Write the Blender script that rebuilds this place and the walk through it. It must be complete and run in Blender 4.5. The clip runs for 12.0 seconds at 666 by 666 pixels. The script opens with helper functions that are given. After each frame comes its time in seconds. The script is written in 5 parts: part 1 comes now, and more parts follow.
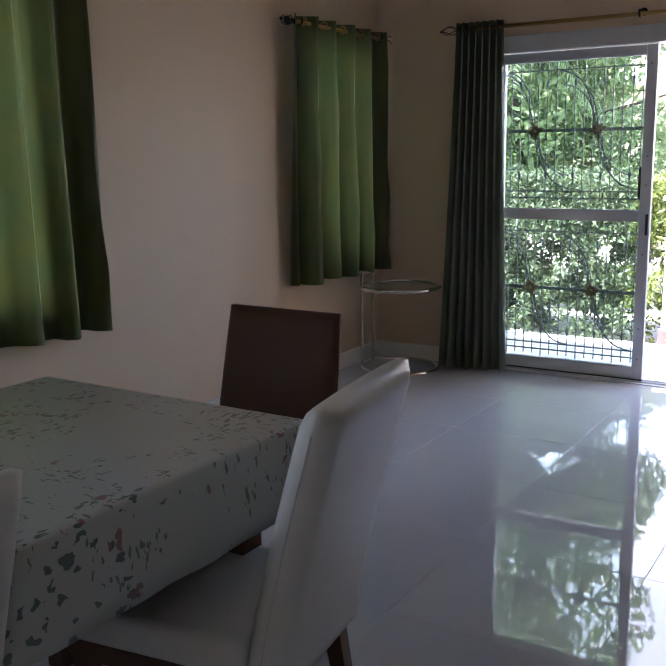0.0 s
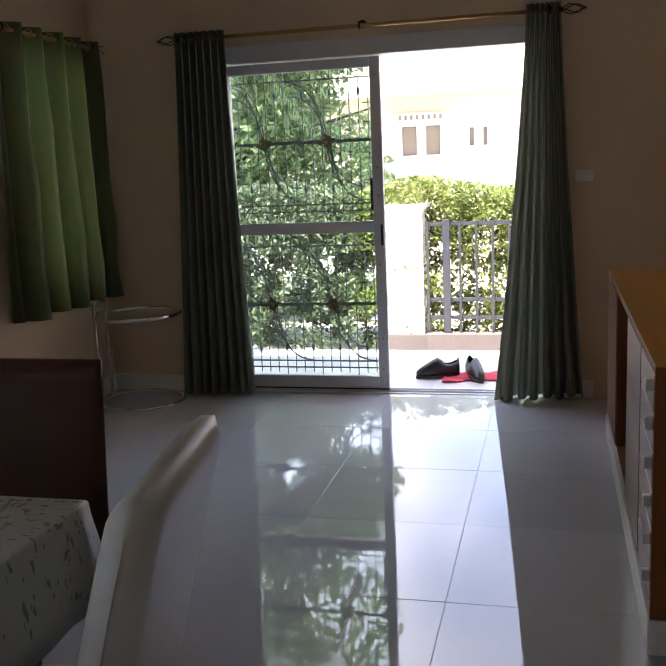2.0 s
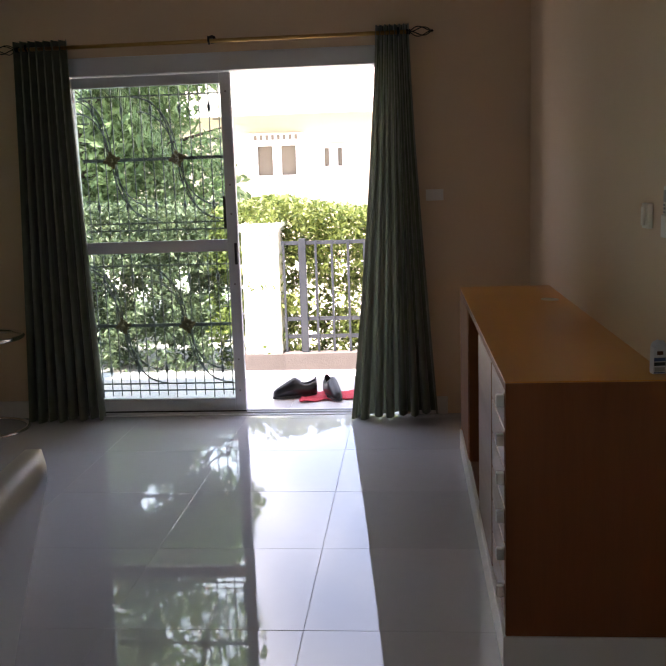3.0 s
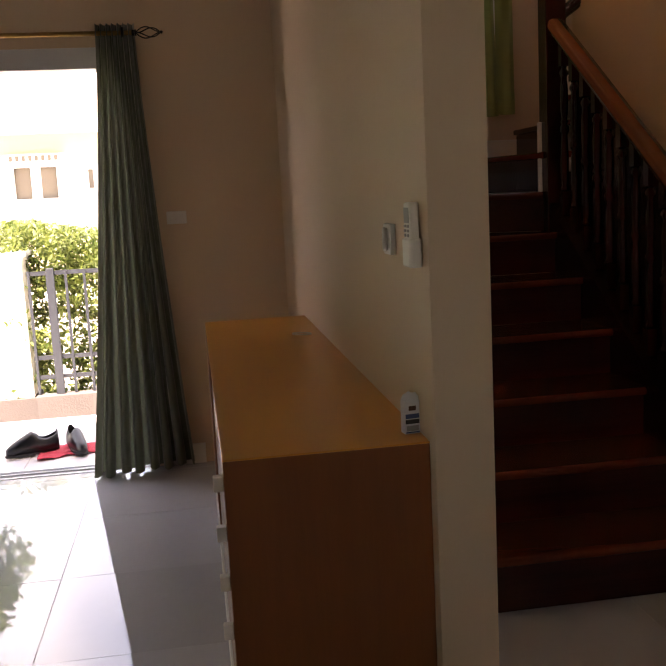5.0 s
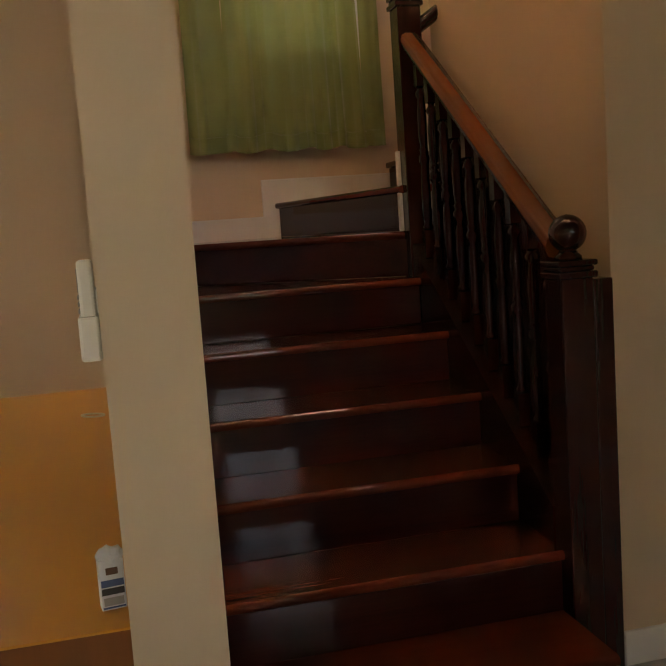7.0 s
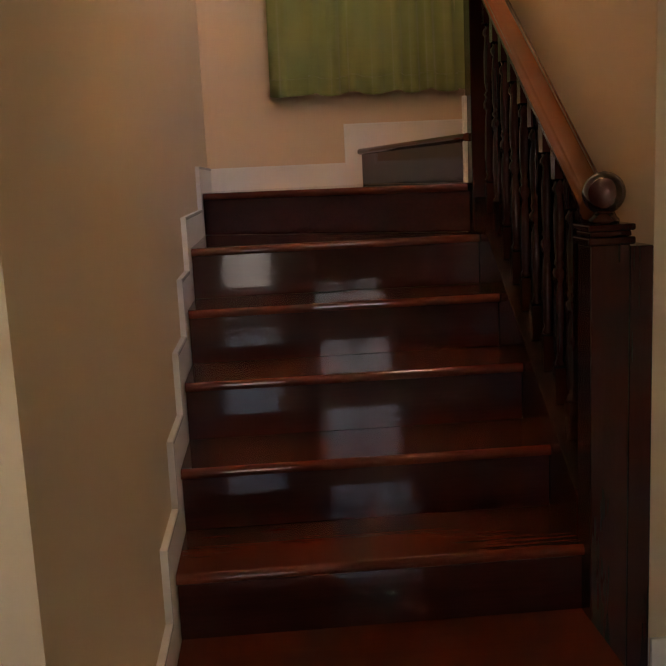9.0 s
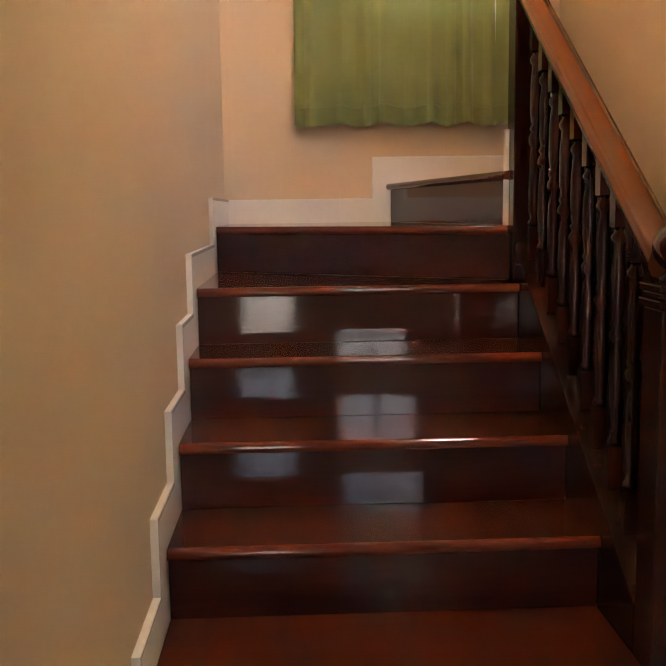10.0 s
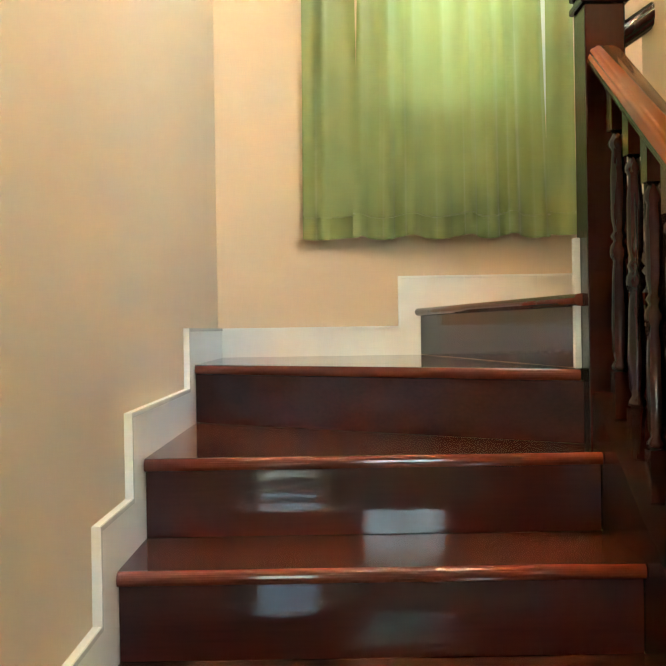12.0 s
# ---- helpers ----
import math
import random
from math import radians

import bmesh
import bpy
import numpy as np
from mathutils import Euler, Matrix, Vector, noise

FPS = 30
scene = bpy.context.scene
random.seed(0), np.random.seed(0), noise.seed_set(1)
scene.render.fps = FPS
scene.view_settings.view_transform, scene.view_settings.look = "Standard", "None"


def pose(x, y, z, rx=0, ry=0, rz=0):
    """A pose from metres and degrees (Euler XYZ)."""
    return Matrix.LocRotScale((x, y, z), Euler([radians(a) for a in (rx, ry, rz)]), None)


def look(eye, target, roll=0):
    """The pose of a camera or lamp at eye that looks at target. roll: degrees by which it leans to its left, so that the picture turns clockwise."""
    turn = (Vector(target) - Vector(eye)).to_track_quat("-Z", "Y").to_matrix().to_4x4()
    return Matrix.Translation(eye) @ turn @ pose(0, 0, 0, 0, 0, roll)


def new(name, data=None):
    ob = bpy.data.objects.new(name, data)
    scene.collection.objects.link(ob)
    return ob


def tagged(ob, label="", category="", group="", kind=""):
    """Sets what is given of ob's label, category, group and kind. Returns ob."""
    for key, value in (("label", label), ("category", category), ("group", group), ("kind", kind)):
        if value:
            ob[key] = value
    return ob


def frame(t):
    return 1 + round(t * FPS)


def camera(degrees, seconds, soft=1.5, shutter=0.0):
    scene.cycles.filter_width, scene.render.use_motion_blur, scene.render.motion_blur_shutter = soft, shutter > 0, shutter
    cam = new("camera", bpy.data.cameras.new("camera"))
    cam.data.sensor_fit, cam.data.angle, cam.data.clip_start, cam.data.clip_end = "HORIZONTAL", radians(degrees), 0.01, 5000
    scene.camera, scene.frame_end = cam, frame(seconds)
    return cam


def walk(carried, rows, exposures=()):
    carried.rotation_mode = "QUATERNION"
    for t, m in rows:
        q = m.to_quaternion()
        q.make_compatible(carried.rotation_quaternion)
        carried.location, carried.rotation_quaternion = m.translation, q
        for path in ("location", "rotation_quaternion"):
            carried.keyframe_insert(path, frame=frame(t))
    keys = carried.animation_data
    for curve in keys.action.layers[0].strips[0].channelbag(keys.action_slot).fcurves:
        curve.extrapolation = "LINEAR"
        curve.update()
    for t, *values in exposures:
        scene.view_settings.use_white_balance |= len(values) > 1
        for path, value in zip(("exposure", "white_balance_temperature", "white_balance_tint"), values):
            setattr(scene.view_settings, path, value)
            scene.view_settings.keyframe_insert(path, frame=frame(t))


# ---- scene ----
cam = camera(40.5, 12.0)
PATH = [
    (0, (-0.399, -5.235, 1.317), (-1.443, -3.572, 0.935), -0.8),
    (0.5, (-0.502, -5.093, 1.312), (-1.416, -3.354, 0.936), -2.7),
    (1, (-0.571, -5.023, 1.317), (-1.351, -3.215, 0.965), -2.1),
    (1.5, (-0.624, -5.015, 1.318), (-1.255, -3.151, 0.964), -3.3),
    (2, (-0.661, -5.023, 1.317), (-1.137, -3.115, 0.953), -2.5),
    (2.5, (-0.679, -5.009, 1.316), (-0.986, -3.062, 0.974), -2.2),
    (3, (-0.65, -4.938, 1.304), (-0.821, -2.973, 0.971), -1.9),
    (3.2, (-0.626, -4.896, 1.305), (-0.759, -2.927, 0.977), -2.8),
    (4.8, (-0.463, -4.455, 1.289), (-0.206, -2.494, 0.993), -2.9),
    (5, (-0.44, -4.395, 1.292), (-0.148, -2.441, 0.984), -2.9),
    (5.5, (-0.352, -4.246, 1.288), (0.004, -2.297, 1.009), -3.9),
    (6, (-0.22, -4.076, 1.305), (0.175, -2.126, 1.094), -3.1),
    (6.5, (-0.107, -3.958, 1.294), (0.339, -2.019, 1.093), -4.0),
    (6.7, (-0.053, -3.907, 1.286), (0.42, -1.976, 1.069), -4.0),
    (8.3, (0.288, -3.758, 1.294), (0.504, -1.789, 1.015), -3.5),
    (8.5, (0.331, -3.761, 1.296), (0.511, -1.792, 0.995), -3.1),
    (9, (0.413, -3.737, 1.289), (0.54, -1.77, 0.949), -2.7),
    (9.5, (0.448, -3.591, 1.287), (0.54, -1.623, 0.945), -1.1),
    (10, (0.448, -3.396, 1.303), (0.527, -1.416, 1.034), -0.8),
    (10.5, (0.485, -3.237, 1.293), (0.537, -1.25, 1.071), -0.8),
    (11, (0.547, -3.028, 1.304), (0.578, -1.038, 1.11), -1.4),
    (11.5, (0.571, -2.832, 1.309), (0.574, -0.838, 1.156), -0.7),
    (12, (0.554, -2.574, 1.348), (0.559, -0.574, 1.34), -0.9),
]
EXPOSURES = [(0, 3.25, 6100, 24), (1.5, 2.9, 6600, 24), (3, 2.8, 7000, 25), (5.5, 3.3, 8500, 31), (6.5, 3.9, 8850, 21), (8.3, 4.4, 8200, 20), (9.5, 4.75, 8900, 29), (10.5, 6.12, 7700, 11), (11.5, 6.28, 7100, -2), (12, 6.3, 6800, -9)]
walk(cam, [(t, look(eye, target, roll)) for t, eye, target, roll in PATH], EXPOSURES)

# ---- sky, sun, window light and added fill lamps ----
world = bpy.data.worlds.new("sky")
scene.world = world
world.use_nodes = True
wn = world.node_tree
sky = wn.nodes.new("ShaderNodeTexSky")
sky.sky_type = 'NISHITA'
sky.sun_disc = False
SUN_EL, SUN_AZ = 70, 195
sky.sun_elevation, sky.sun_rotation = radians(SUN_EL), radians(SUN_AZ)
cloud_at = wn.nodes.new("ShaderNodeTexCoord")
cloud = wn.nodes.new("ShaderNodeTexNoise")
cloud.inputs["Scale"].default_value, cloud.inputs["Detail"].default_value = 2.2, 7
cloud_edge = wn.nodes.new("ShaderNodeMapRange")
cloud_edge.inputs[1].default_value, cloud_edge.inputs[2].default_value, cloud_edge.inputs[4].default_value = 0.42, 0.62, 0.85
cloud_mix = wn.nodes.new("ShaderNodeMix")
cloud_mix.data_type = 'RGBA'
cloud_mix.inputs[7].default_value = (5.6, 6.2, 7.0, 1)
wn.links.new(cloud_at.outputs["Generated"], cloud.inputs["Vector"])
wn.links.new(cloud.outputs[0], cloud_edge.inputs[0])
wn.links.new(cloud_edge.outputs[0], cloud_mix.inputs[0])
wn.links.new(sky.outputs[0], cloud_mix.inputs[6])
wn.links.new(cloud_mix.outputs[2], wn.nodes["Background"].inputs[0])
wn.nodes["Background"].inputs[1].default_value = 0.15

sun = new("sun", bpy.data.lights.new("sun", 'SUN'))
sun.data.energy, sun.data.angle, sun.data.color = 5.0, radians(0.5), (1.0, 0.95, 0.88)
toward = Vector((math.sin(radians(SUN_AZ)) * math.cos(radians(SUN_EL)), math.cos(radians(SUN_AZ)) * math.cos(radians(SUN_EL)), math.sin(radians(SUN_EL))))
sun.matrix_world = look(toward * 30, (0, 0, 0))


def window_light(name, where, target, w, h, power, color=(0.9, 0.96, 1.0)):
    lamp = new(name, bpy.data.lights.new(name, 'AREA'))
    lamp.data.shape, lamp.data.size, lamp.data.size_y = 'RECTANGLE', w, h
    lamp.data.energy, lamp.data.color = power, color
    lamp.matrix_world = look(where, target)
    return lamp


window_light("daylight_west_a", (-3.47, -0.60, 1.40), (0, -0.60, 1.35), 0.85, 1.1, 0.8)
window_light("daylight_west_b", (-3.47, -3.15, 1.40), (0, -3.15, 1.35), 0.85, 1.1, 0.8)
# No window is known here: lamp added to brighten the room from behind.
window_light("west_room_fill", (-3.40, -5.35, 1.45), (0, -5.35, 1.2), 0.9, 1.1, 0.12, (1.0, 0.97, 0.93))
window_light("daylight_south", (0.16, -6.44, 0.8), (0.16, 0, 0.8), 0.46, 1.3, 0.06)
window_light("daylight_stair", (1.07, 0.902, 2.6), (1.07, 0.55, 2.25), 0.62, 0.85, 0.10)
# Upper source unseen: warm lamp added for the light falling from the upper right.
window_light("upper_stair_fill", (3.06, 0.1, 3.75), (0.4, 0.0, 2.0), 0.5, 0.5, 0.012, (1.0, 0.88, 0.66))


# ---- materials ----
def material(name, base, rough=0.5, metal=0.0, other=None, scale=8.0, detail=6.0, mix=0.5, bump=0.05, bump_scale=60.0, spec=0.5, coat=0.0, stretch=None, rough_var=0.0):
    """Colour varied between base and other at two scales, with fine relief."""
    m = bpy.data.materials.new(name)
    m.use_nodes = True
    nt, nodes = m.node_tree, m.node_tree.nodes
    p = nodes["Principled BSDF"]
    p.inputs["Roughness"].default_value, p.inputs["Metallic"].default_value = rough, metal
    p.inputs["Specular IOR Level"].default_value = spec
    p.inputs["Coat Weight"].default_value = coat
    p.inputs["Coat Roughness"].default_value = 0.08
    tc = nodes.new("ShaderNodeTexCoord")
    mp = nodes.new("ShaderNodeMapping")
    nt.links.new(tc.outputs["Object"], mp.inputs[0])
    if stretch:
        mp.inputs["Scale"].default_value = stretch
    other = other or tuple(c * 0.8 for c in base)
    big, fine = nodes.new("ShaderNodeTexNoise"), nodes.new("ShaderNodeTexNoise")
    for n, sc in ((big, scale * 0.25), (fine, scale * 3)):
        n.inputs["Scale"].default_value, n.inputs["Detail"].default_value = sc, detail
        nt.links.new(mp.outputs[0], n.inputs["Vector"])
    add = nodes.new("ShaderNodeMath")
    add.operation = 'MULTIPLY_ADD'
    nt.links.new(fine.outputs[0], add.inputs[0])
    add.inputs[1].default_value = 0.4
    nt.links.new(big.outputs[0], add.inputs[2])
    ramp = nodes.new("ShaderNodeMapRange")
    ramp.inputs[1].default_value, ramp.inputs[2].default_value = 0.45, 0.95
    ramp.inputs[4].default_value = mix
    nt.links.new(add.outputs[0], ramp.inputs[0])
    mixer = nodes.new("ShaderNodeMix")
    mixer.data_type = 'RGBA'
    mixer.inputs[6].default_value, mixer.inputs[7].default_value = (*base, 1), (*other, 1)
    nt.links.new(ramp.outputs[0], mixer.inputs[0])
    nt.links.new(mixer.outputs[2], p.inputs["Base Color"])
    if rough_var:
        mr = nodes.new("ShaderNodeMapRange")
        mr.inputs[1].default_value, mr.inputs[2].default_value = 0.3, 0.7
        mr.inputs[3].default_value, mr.inputs[4].default_value = rough, rough + rough_var
        nt.links.new(big.outputs[0], mr.inputs[0])
        nt.links.new(mr.outputs[0], p.inputs["Roughness"])
    if bump:
        grain = nodes.new("ShaderNodeTexNoise")
        grain.inputs["Scale"].default_value, grain.inputs["Detail"].default_value = bump_scale, 4
        nt.links.new(mp.outputs[0], grain.inputs["Vector"])
        b = nodes.new("ShaderNodeBump")
        b.inputs["Strength"].default_value, b.inputs["Distance"].default_value = bump, 0.01
        nt.links.new(grain.outputs[0], b.inputs["Height"])
        nt.links.new(b.outputs[0], p.inputs["Normal"])
    return m


def wood(name, dark, light, rough, bump=0.03, along='Y', coat=0.0, rings=14.0, rough_var=0.06):
    """Varnished wood with drawn-out grain along one axis."""
    st = {'X': (0.6, 9, 9), 'Y': (9, 0.6, 9), 'Z': (9, 9, 0.6)}[along]
    return material(name, light, rough, other=dark, scale=rings * 0.35, mix=1.0, detail=2.0, bump=bump, bump_scale=7, coat=coat, stretch=st, rough_var=rough_var)


def cloth(name, base, other, through_share):
    m = bpy.data.materials.new(name)
    m.use_nodes = True
    nt, nodes = m.node_tree, m.node_tree.nodes
    p, out = nodes["Principled BSDF"], nodes["Material Output"]
    tc = nodes.new("ShaderNodeTexCoord")
    n = nodes.new("ShaderNodeTexNoise")
    n.inputs["Scale"].default_value = 5
    w = nodes.new("ShaderNodeTexNoise")
    mp = nodes.new("ShaderNodeMapping")
    mp.inputs["Scale"].default_value = (400, 400, 60)
    nt.links.new(tc.outputs["Object"], mp.inputs[0])
    nt.links.new(mp.outputs[0], w.inputs["Vector"])
    nt.links.new(tc.outputs["Object"], n.inputs["Vector"])
    mixer = nodes.new("ShaderNodeMix")
    mixer.data_type = 'RGBA'
    mixer.inputs[6].default_value, mixer.inputs[7].default_value = (*base, 1), (*other, 1)
    nt.links.new(n.outputs[0], mixer.inputs[0])
    nt.links.new(mixer.outputs[2], p.inputs["Base Color"])
    p.inputs["Roughness"].default_value = 0.34
    p.inputs["Sheen Weight"].default_value = 0.4
    b = nodes.new("ShaderNodeBump")
    b.inputs["Strength"].default_value, b.inputs["Distance"].default_value = 0.08, 0.002
    nt.links.new(w.outputs[0], b.inputs["Height"])
    nt.links.new(b.outputs[0], p.inputs["Normal"])
    tr = nodes.new("ShaderNodeBsdfTranslucent")
    nt.links.new(mixer.outputs[2], tr.inputs["Color"])
    ms = nodes.new("ShaderNodeMixShader")
    ms.inputs[0].default_value = through_share
    nt.links.new(p.outputs[0], ms.inputs[1])
    nt.links.new(tr.outputs[0], ms.inputs[2])
    nt.links.new(ms.outputs[0], out.inputs[0])
    return m


def glass(name, tint=(0.9, 0.97, 0.95)):
    m = bpy.data.materials.new(name)
    m.use_nodes = True
    nt, nodes = m.node_tree, m.node_tree.nodes
    nodes.remove(nodes["Principled BSDF"])
    t, g, ms = nodes.new("ShaderNodeBsdfTransparent"), nodes.new("ShaderNodeBsdfGlossy"), nodes.new("ShaderNodeMixShader")
    t.inputs[0].default_value = (*tint, 1)
    g.inputs["Roughness"].default_value = 0.02
    f = nodes.new("ShaderNodeFresnel")
    f.inputs[0].default_value = 1.45
    nt.links.new(f.outputs[0], ms.inputs[0])
    nt.links.new(t.outputs[0], ms.inputs[1])
    nt.links.new(g.outputs[0], ms.inputs[2])
    nt.links.new(ms.outputs[0], nodes["Material Output"].inputs[0])
    return m


def leaf_material(name, dark, light):
    m = bpy.data.materials.new(name)
    m.use_nodes = True
    nt, nodes = m.node_tree, m.node_tree.nodes
    p = nodes["Principled BSDF"]
    geo = nodes.new("ShaderNodeNewGeometry")
    mixer = nodes.new("ShaderNodeMix")
    mixer.data_type = 'RGBA'
    mixer.inputs[6].default_value, mixer.inputs[7].default_value = (*dark, 1), (*light, 1)
    nt.links.new(geo.outputs["Random Per Island"], mixer.inputs[0])
    nt.links.new(mixer.outputs[2], p.inputs["Base Color"])
    p.inputs["Roughness"].default_value = 0.5
    tr, ms = nodes.new("ShaderNodeBsdfTranslucent"), nodes.new("ShaderNodeMixShader")
    nt.links.new(mixer.outputs[2], tr.inputs[0])
    ms.inputs[0].default_value = 0.35
    nt.links.new(p.outputs[0], ms.inputs[1])
    nt.links.new(tr.outputs[0], ms.inputs[2])
    nt.links.new(ms.outputs[0], nodes["Material Output"].inputs[0])
    return m


def tile_material(name, base, rough, spread=0.04, rough_var=0.03):
    """Polished floor tile: each one a little lighter or darker, with faint clouding and smears."""
    m = material(name, base, rough, other=tuple(c * 0.93 for c in base), scale=6, bump=0.008, bump_scale=3, mix=0.8, rough_var=rough_var)
    nt, nodes = m.node_tree, m.node_tree.nodes
    p = nodes["Principled BSDF"]
    info = nodes.new("ShaderNodeObjectInfo")
    hs = nodes.new("ShaderNodeHueSaturation")
    mr = nodes.new("ShaderNodeMapRange")
    mr.inputs[3].default_value, mr.inputs[4].default_value = 1 - spread, 1 + spread
    nt.links.new(info.outputs["Random"], mr.inputs[0])
    nt.links.new(mr.outputs[0], hs.inputs["Value"])
    link = p.inputs["Base Color"].links[0]
    nt.links.new(link.from_socket, hs.inputs["Color"])
    nt.links.new(hs.outputs[0], p.inputs["Base Color"])
    return m


PAINT = material("wall_paint", (0.70, 0.54, 0.372), 0.55, other=(0.64, 0.485, 0.33), scale=2.0, bump=0.03, bump_scale=90, mix=0.45)
CEILING_PAINT = material("ceiling_paint", (0.75, 0.72, 0.66), 0.8, scale=2, bump=0.02)
WHITE_PAINT = material("white_trim_paint", (0.84, 0.82, 0.78), 0.3, other=(0.76, 0.73, 0.67), scale=5, bump=0.02)
LIP_PAINT = material("glossy_white_edge_paint", (0.88, 0.87, 0.84), 0.22, other=(0.82, 0.80, 0.76), scale=5, bump=0.01)
FLOOR_TILE = tile_material("polished_floor_tile", (0.57, 0.575, 0.60), 0.012)
FLOOR_TILE.node_tree.nodes["Principled BSDF"].inputs["Specular IOR Level"].default_value = 0.65
GROUT = material("grout", (0.55, 0.55, 0.55), 0.8)
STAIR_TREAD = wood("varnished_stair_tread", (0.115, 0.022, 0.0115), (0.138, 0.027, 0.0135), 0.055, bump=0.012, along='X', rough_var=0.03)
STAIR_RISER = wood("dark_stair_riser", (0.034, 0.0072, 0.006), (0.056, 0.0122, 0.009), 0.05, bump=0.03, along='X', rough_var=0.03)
STAIR_DARK = wood("dark_banister_wood", (0.028, 0.0055, 0.0038), (0.042, 0.0088, 0.0055), 0.16, bump=0.006, along='Z')
RAIL_WOOD = material("red_brown_handrail", (0.155, 0.043, 0.013), 0.12, other=(0.14, 0.038, 0.0118), scale=4, mix=0.4, bump=0.0)
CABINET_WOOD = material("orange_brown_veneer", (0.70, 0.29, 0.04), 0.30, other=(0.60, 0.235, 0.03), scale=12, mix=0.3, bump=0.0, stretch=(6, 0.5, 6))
# Near end and carcass: weaker light put into a darker brown than the top.
CABINET_SIDE = wood("shaded_veneer_side", (0.185, 0.052, 0.005), (0.24, 0.070, 0.008), 0.55, bump=0.01, along='Z')
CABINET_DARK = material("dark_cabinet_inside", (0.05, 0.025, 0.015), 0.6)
DRAWER_FRONT = wood("drawer_front_veneer", (0.26, 0.12, 0.06), (0.34, 0.17, 0.09), 0.3, bump=0.01, along='Y')
PULL_METAL = material("pale_metal_pull", (0.85, 0.82, 0.76), 0.3, metal=0.0, bump=0)
TABLE_WOOD = wood("table_wood", (0.06, 0.022, 0.01), (0.11, 0.045, 0.02), 0.4, along='Y')
CHROME = material("chrome", (0.85, 0.85, 0.85), 0.08, metal=1.0, bump=0)
BRASS = material("aged_brass_rod", (0.55, 0.36, 0.13), 0.3, metal=1.0, other=(0.35, 0.2, 0.08), bump=0.02)
BLACK_IRON = material("black_iron", (0.02, 0.018, 0.016), 0.45, metal=0.6)
GRILLE_IRON = material("painted_grille_iron", (0.11, 0.13, 0.12), 0.4, metal=0.3, bump=0.03)
ROSETTE = material("gilded_iron", (0.22, 0.17, 0.08), 0.3, metal=0.8, other=(0.06, 0.05, 0.035), scale=60, bump=0.05)
ALU = material("white_aluminium_frame", (0.72, 0.74, 0.76), 0.35, other=(0.62, 0.64, 0.66), bump=0.01)
RUBBER = material("black_rubber", (0.02, 0.02, 0.02), 0.7)
GLASS = glass("clear_green_glass")
THIN_GLASS = glass("thin_clear_glass", (0.96, 0.99, 0.98))
THIN_GLASS.node_tree.links.remove(THIN_GLASS.node_tree.nodes["Mix Shader"].inputs[0].links[0])
THIN_GLASS.node_tree.nodes["Mix Shader"].inputs[0].default_value = 0.08
MISTED = glass("misted_glass", (0.40, 0.41, 0.42))
FROSTED = glass("frosted_glass", (0.40, 0.41, 0.42))
MILKY = glass("milky_glass", (0.60, 0.60, 0.60))
GREEN_GLASS = glass("sea_green_glass", (0.42, 0.68, 0.66))
CURTAIN_GREEN = cloth("green_satin_curtain", (0.10, 0.09, 0.018), (0.04, 0.082, 0.034), 0.22)
CURTAIN_DARK = cloth("dark_green_curtain", (0.165, 0.17, 0.12), (0.115, 0.145, 0.09), 0.16)
CURTAIN_STAIR = cloth("lime_green_curtain", (0.30, 0.34, 0.12), (0.25, 0.30, 0.10), 0.20)
WHITE_VINYL = material("white_vinyl", (0.58, 0.56, 0.52), 0.38, other=(0.50, 0.48, 0.43), scale=4, bump=0.06, bump_scale=150)
BROWN_VINYL = material("brown_vinyl", (0.10, 0.042, 0.024), 0.5, other=(0.08, 0.033, 0.019), scale=4, bump=0.06, bump_scale=150)
PLASTIC = material("cream_plastic", (0.82, 0.80, 0.74), 0.35, bump=0)
GREY_PLASTIC = material("grey_plastic", (0.35, 0.35, 0.34), 0.4, bump=0)
DARK_PLASTIC = material("dark_plastic", (0.03, 0.03, 0.035), 0.3, bump=0)
BLUE_PRINT = material("blue_print", (0.05, 0.09, 0.22), 0.5, bump=0)
CARTON = material("white_carton", (0.66, 0.68, 0.72), 0.5, other=(0.5, 0.53, 0.6), scale=20)
SHOE_LEATHER = material("black_leather", (0.008, 0.008, 0.010), 0.35, bump=0.05, bump_scale=200)
RED_CLOTH = material("red_mat_cloth", (0.50, 0.04, 0.06), 0.9, other=(0.30, 0.03, 0.05), scale=20, bump=0.4, bump_scale=200)
PORCH_TILE = tile_material("pale_porch_tile", (0.46, 0.45, 0.45), 0.35)
CONCRETE = material("concrete_ground", (0.40, 0.38, 0.35), 0.9, other=(0.30, 0.28, 0.26), scale=3, bump=0.3, bump_scale=40)
EXT_WHITE = material("white_render", (0.80, 0.78, 0.73), 0.8, other=(0.70, 0.67, 0.60), scale=4, bump=0.1, bump_scale=60)
EXT_YELLOW = material("pale_yellow_render", (0.58, 0.51, 0.38), 0.8, other=(0.53, 0.46, 0.33), scale=1, bump=0.05)
BRICK_RED = material("dull_red_brick", (0.085, 0.074, 0.068), 0.9, other=(0.055, 0.047, 0.043), scale=10, bump=0.3)
ROOF_TILE = material("weathered_roof_tile", (0.62, 0.52, 0.46), 0.8, other=(0.36, 0.24, 0.2), scale=6, bump=0.2)
FENCE_PAINT = material("grey_blue_fence_paint", (0.022, 0.027, 0.034), 0.5)
BARK = material("bark", (0.07, 0.05, 0.035), 0.9, other=(0.04, 0.03, 0.02), scale=20, bump=0.6, bump_scale=30)
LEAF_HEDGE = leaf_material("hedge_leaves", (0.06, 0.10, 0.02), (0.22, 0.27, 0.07))
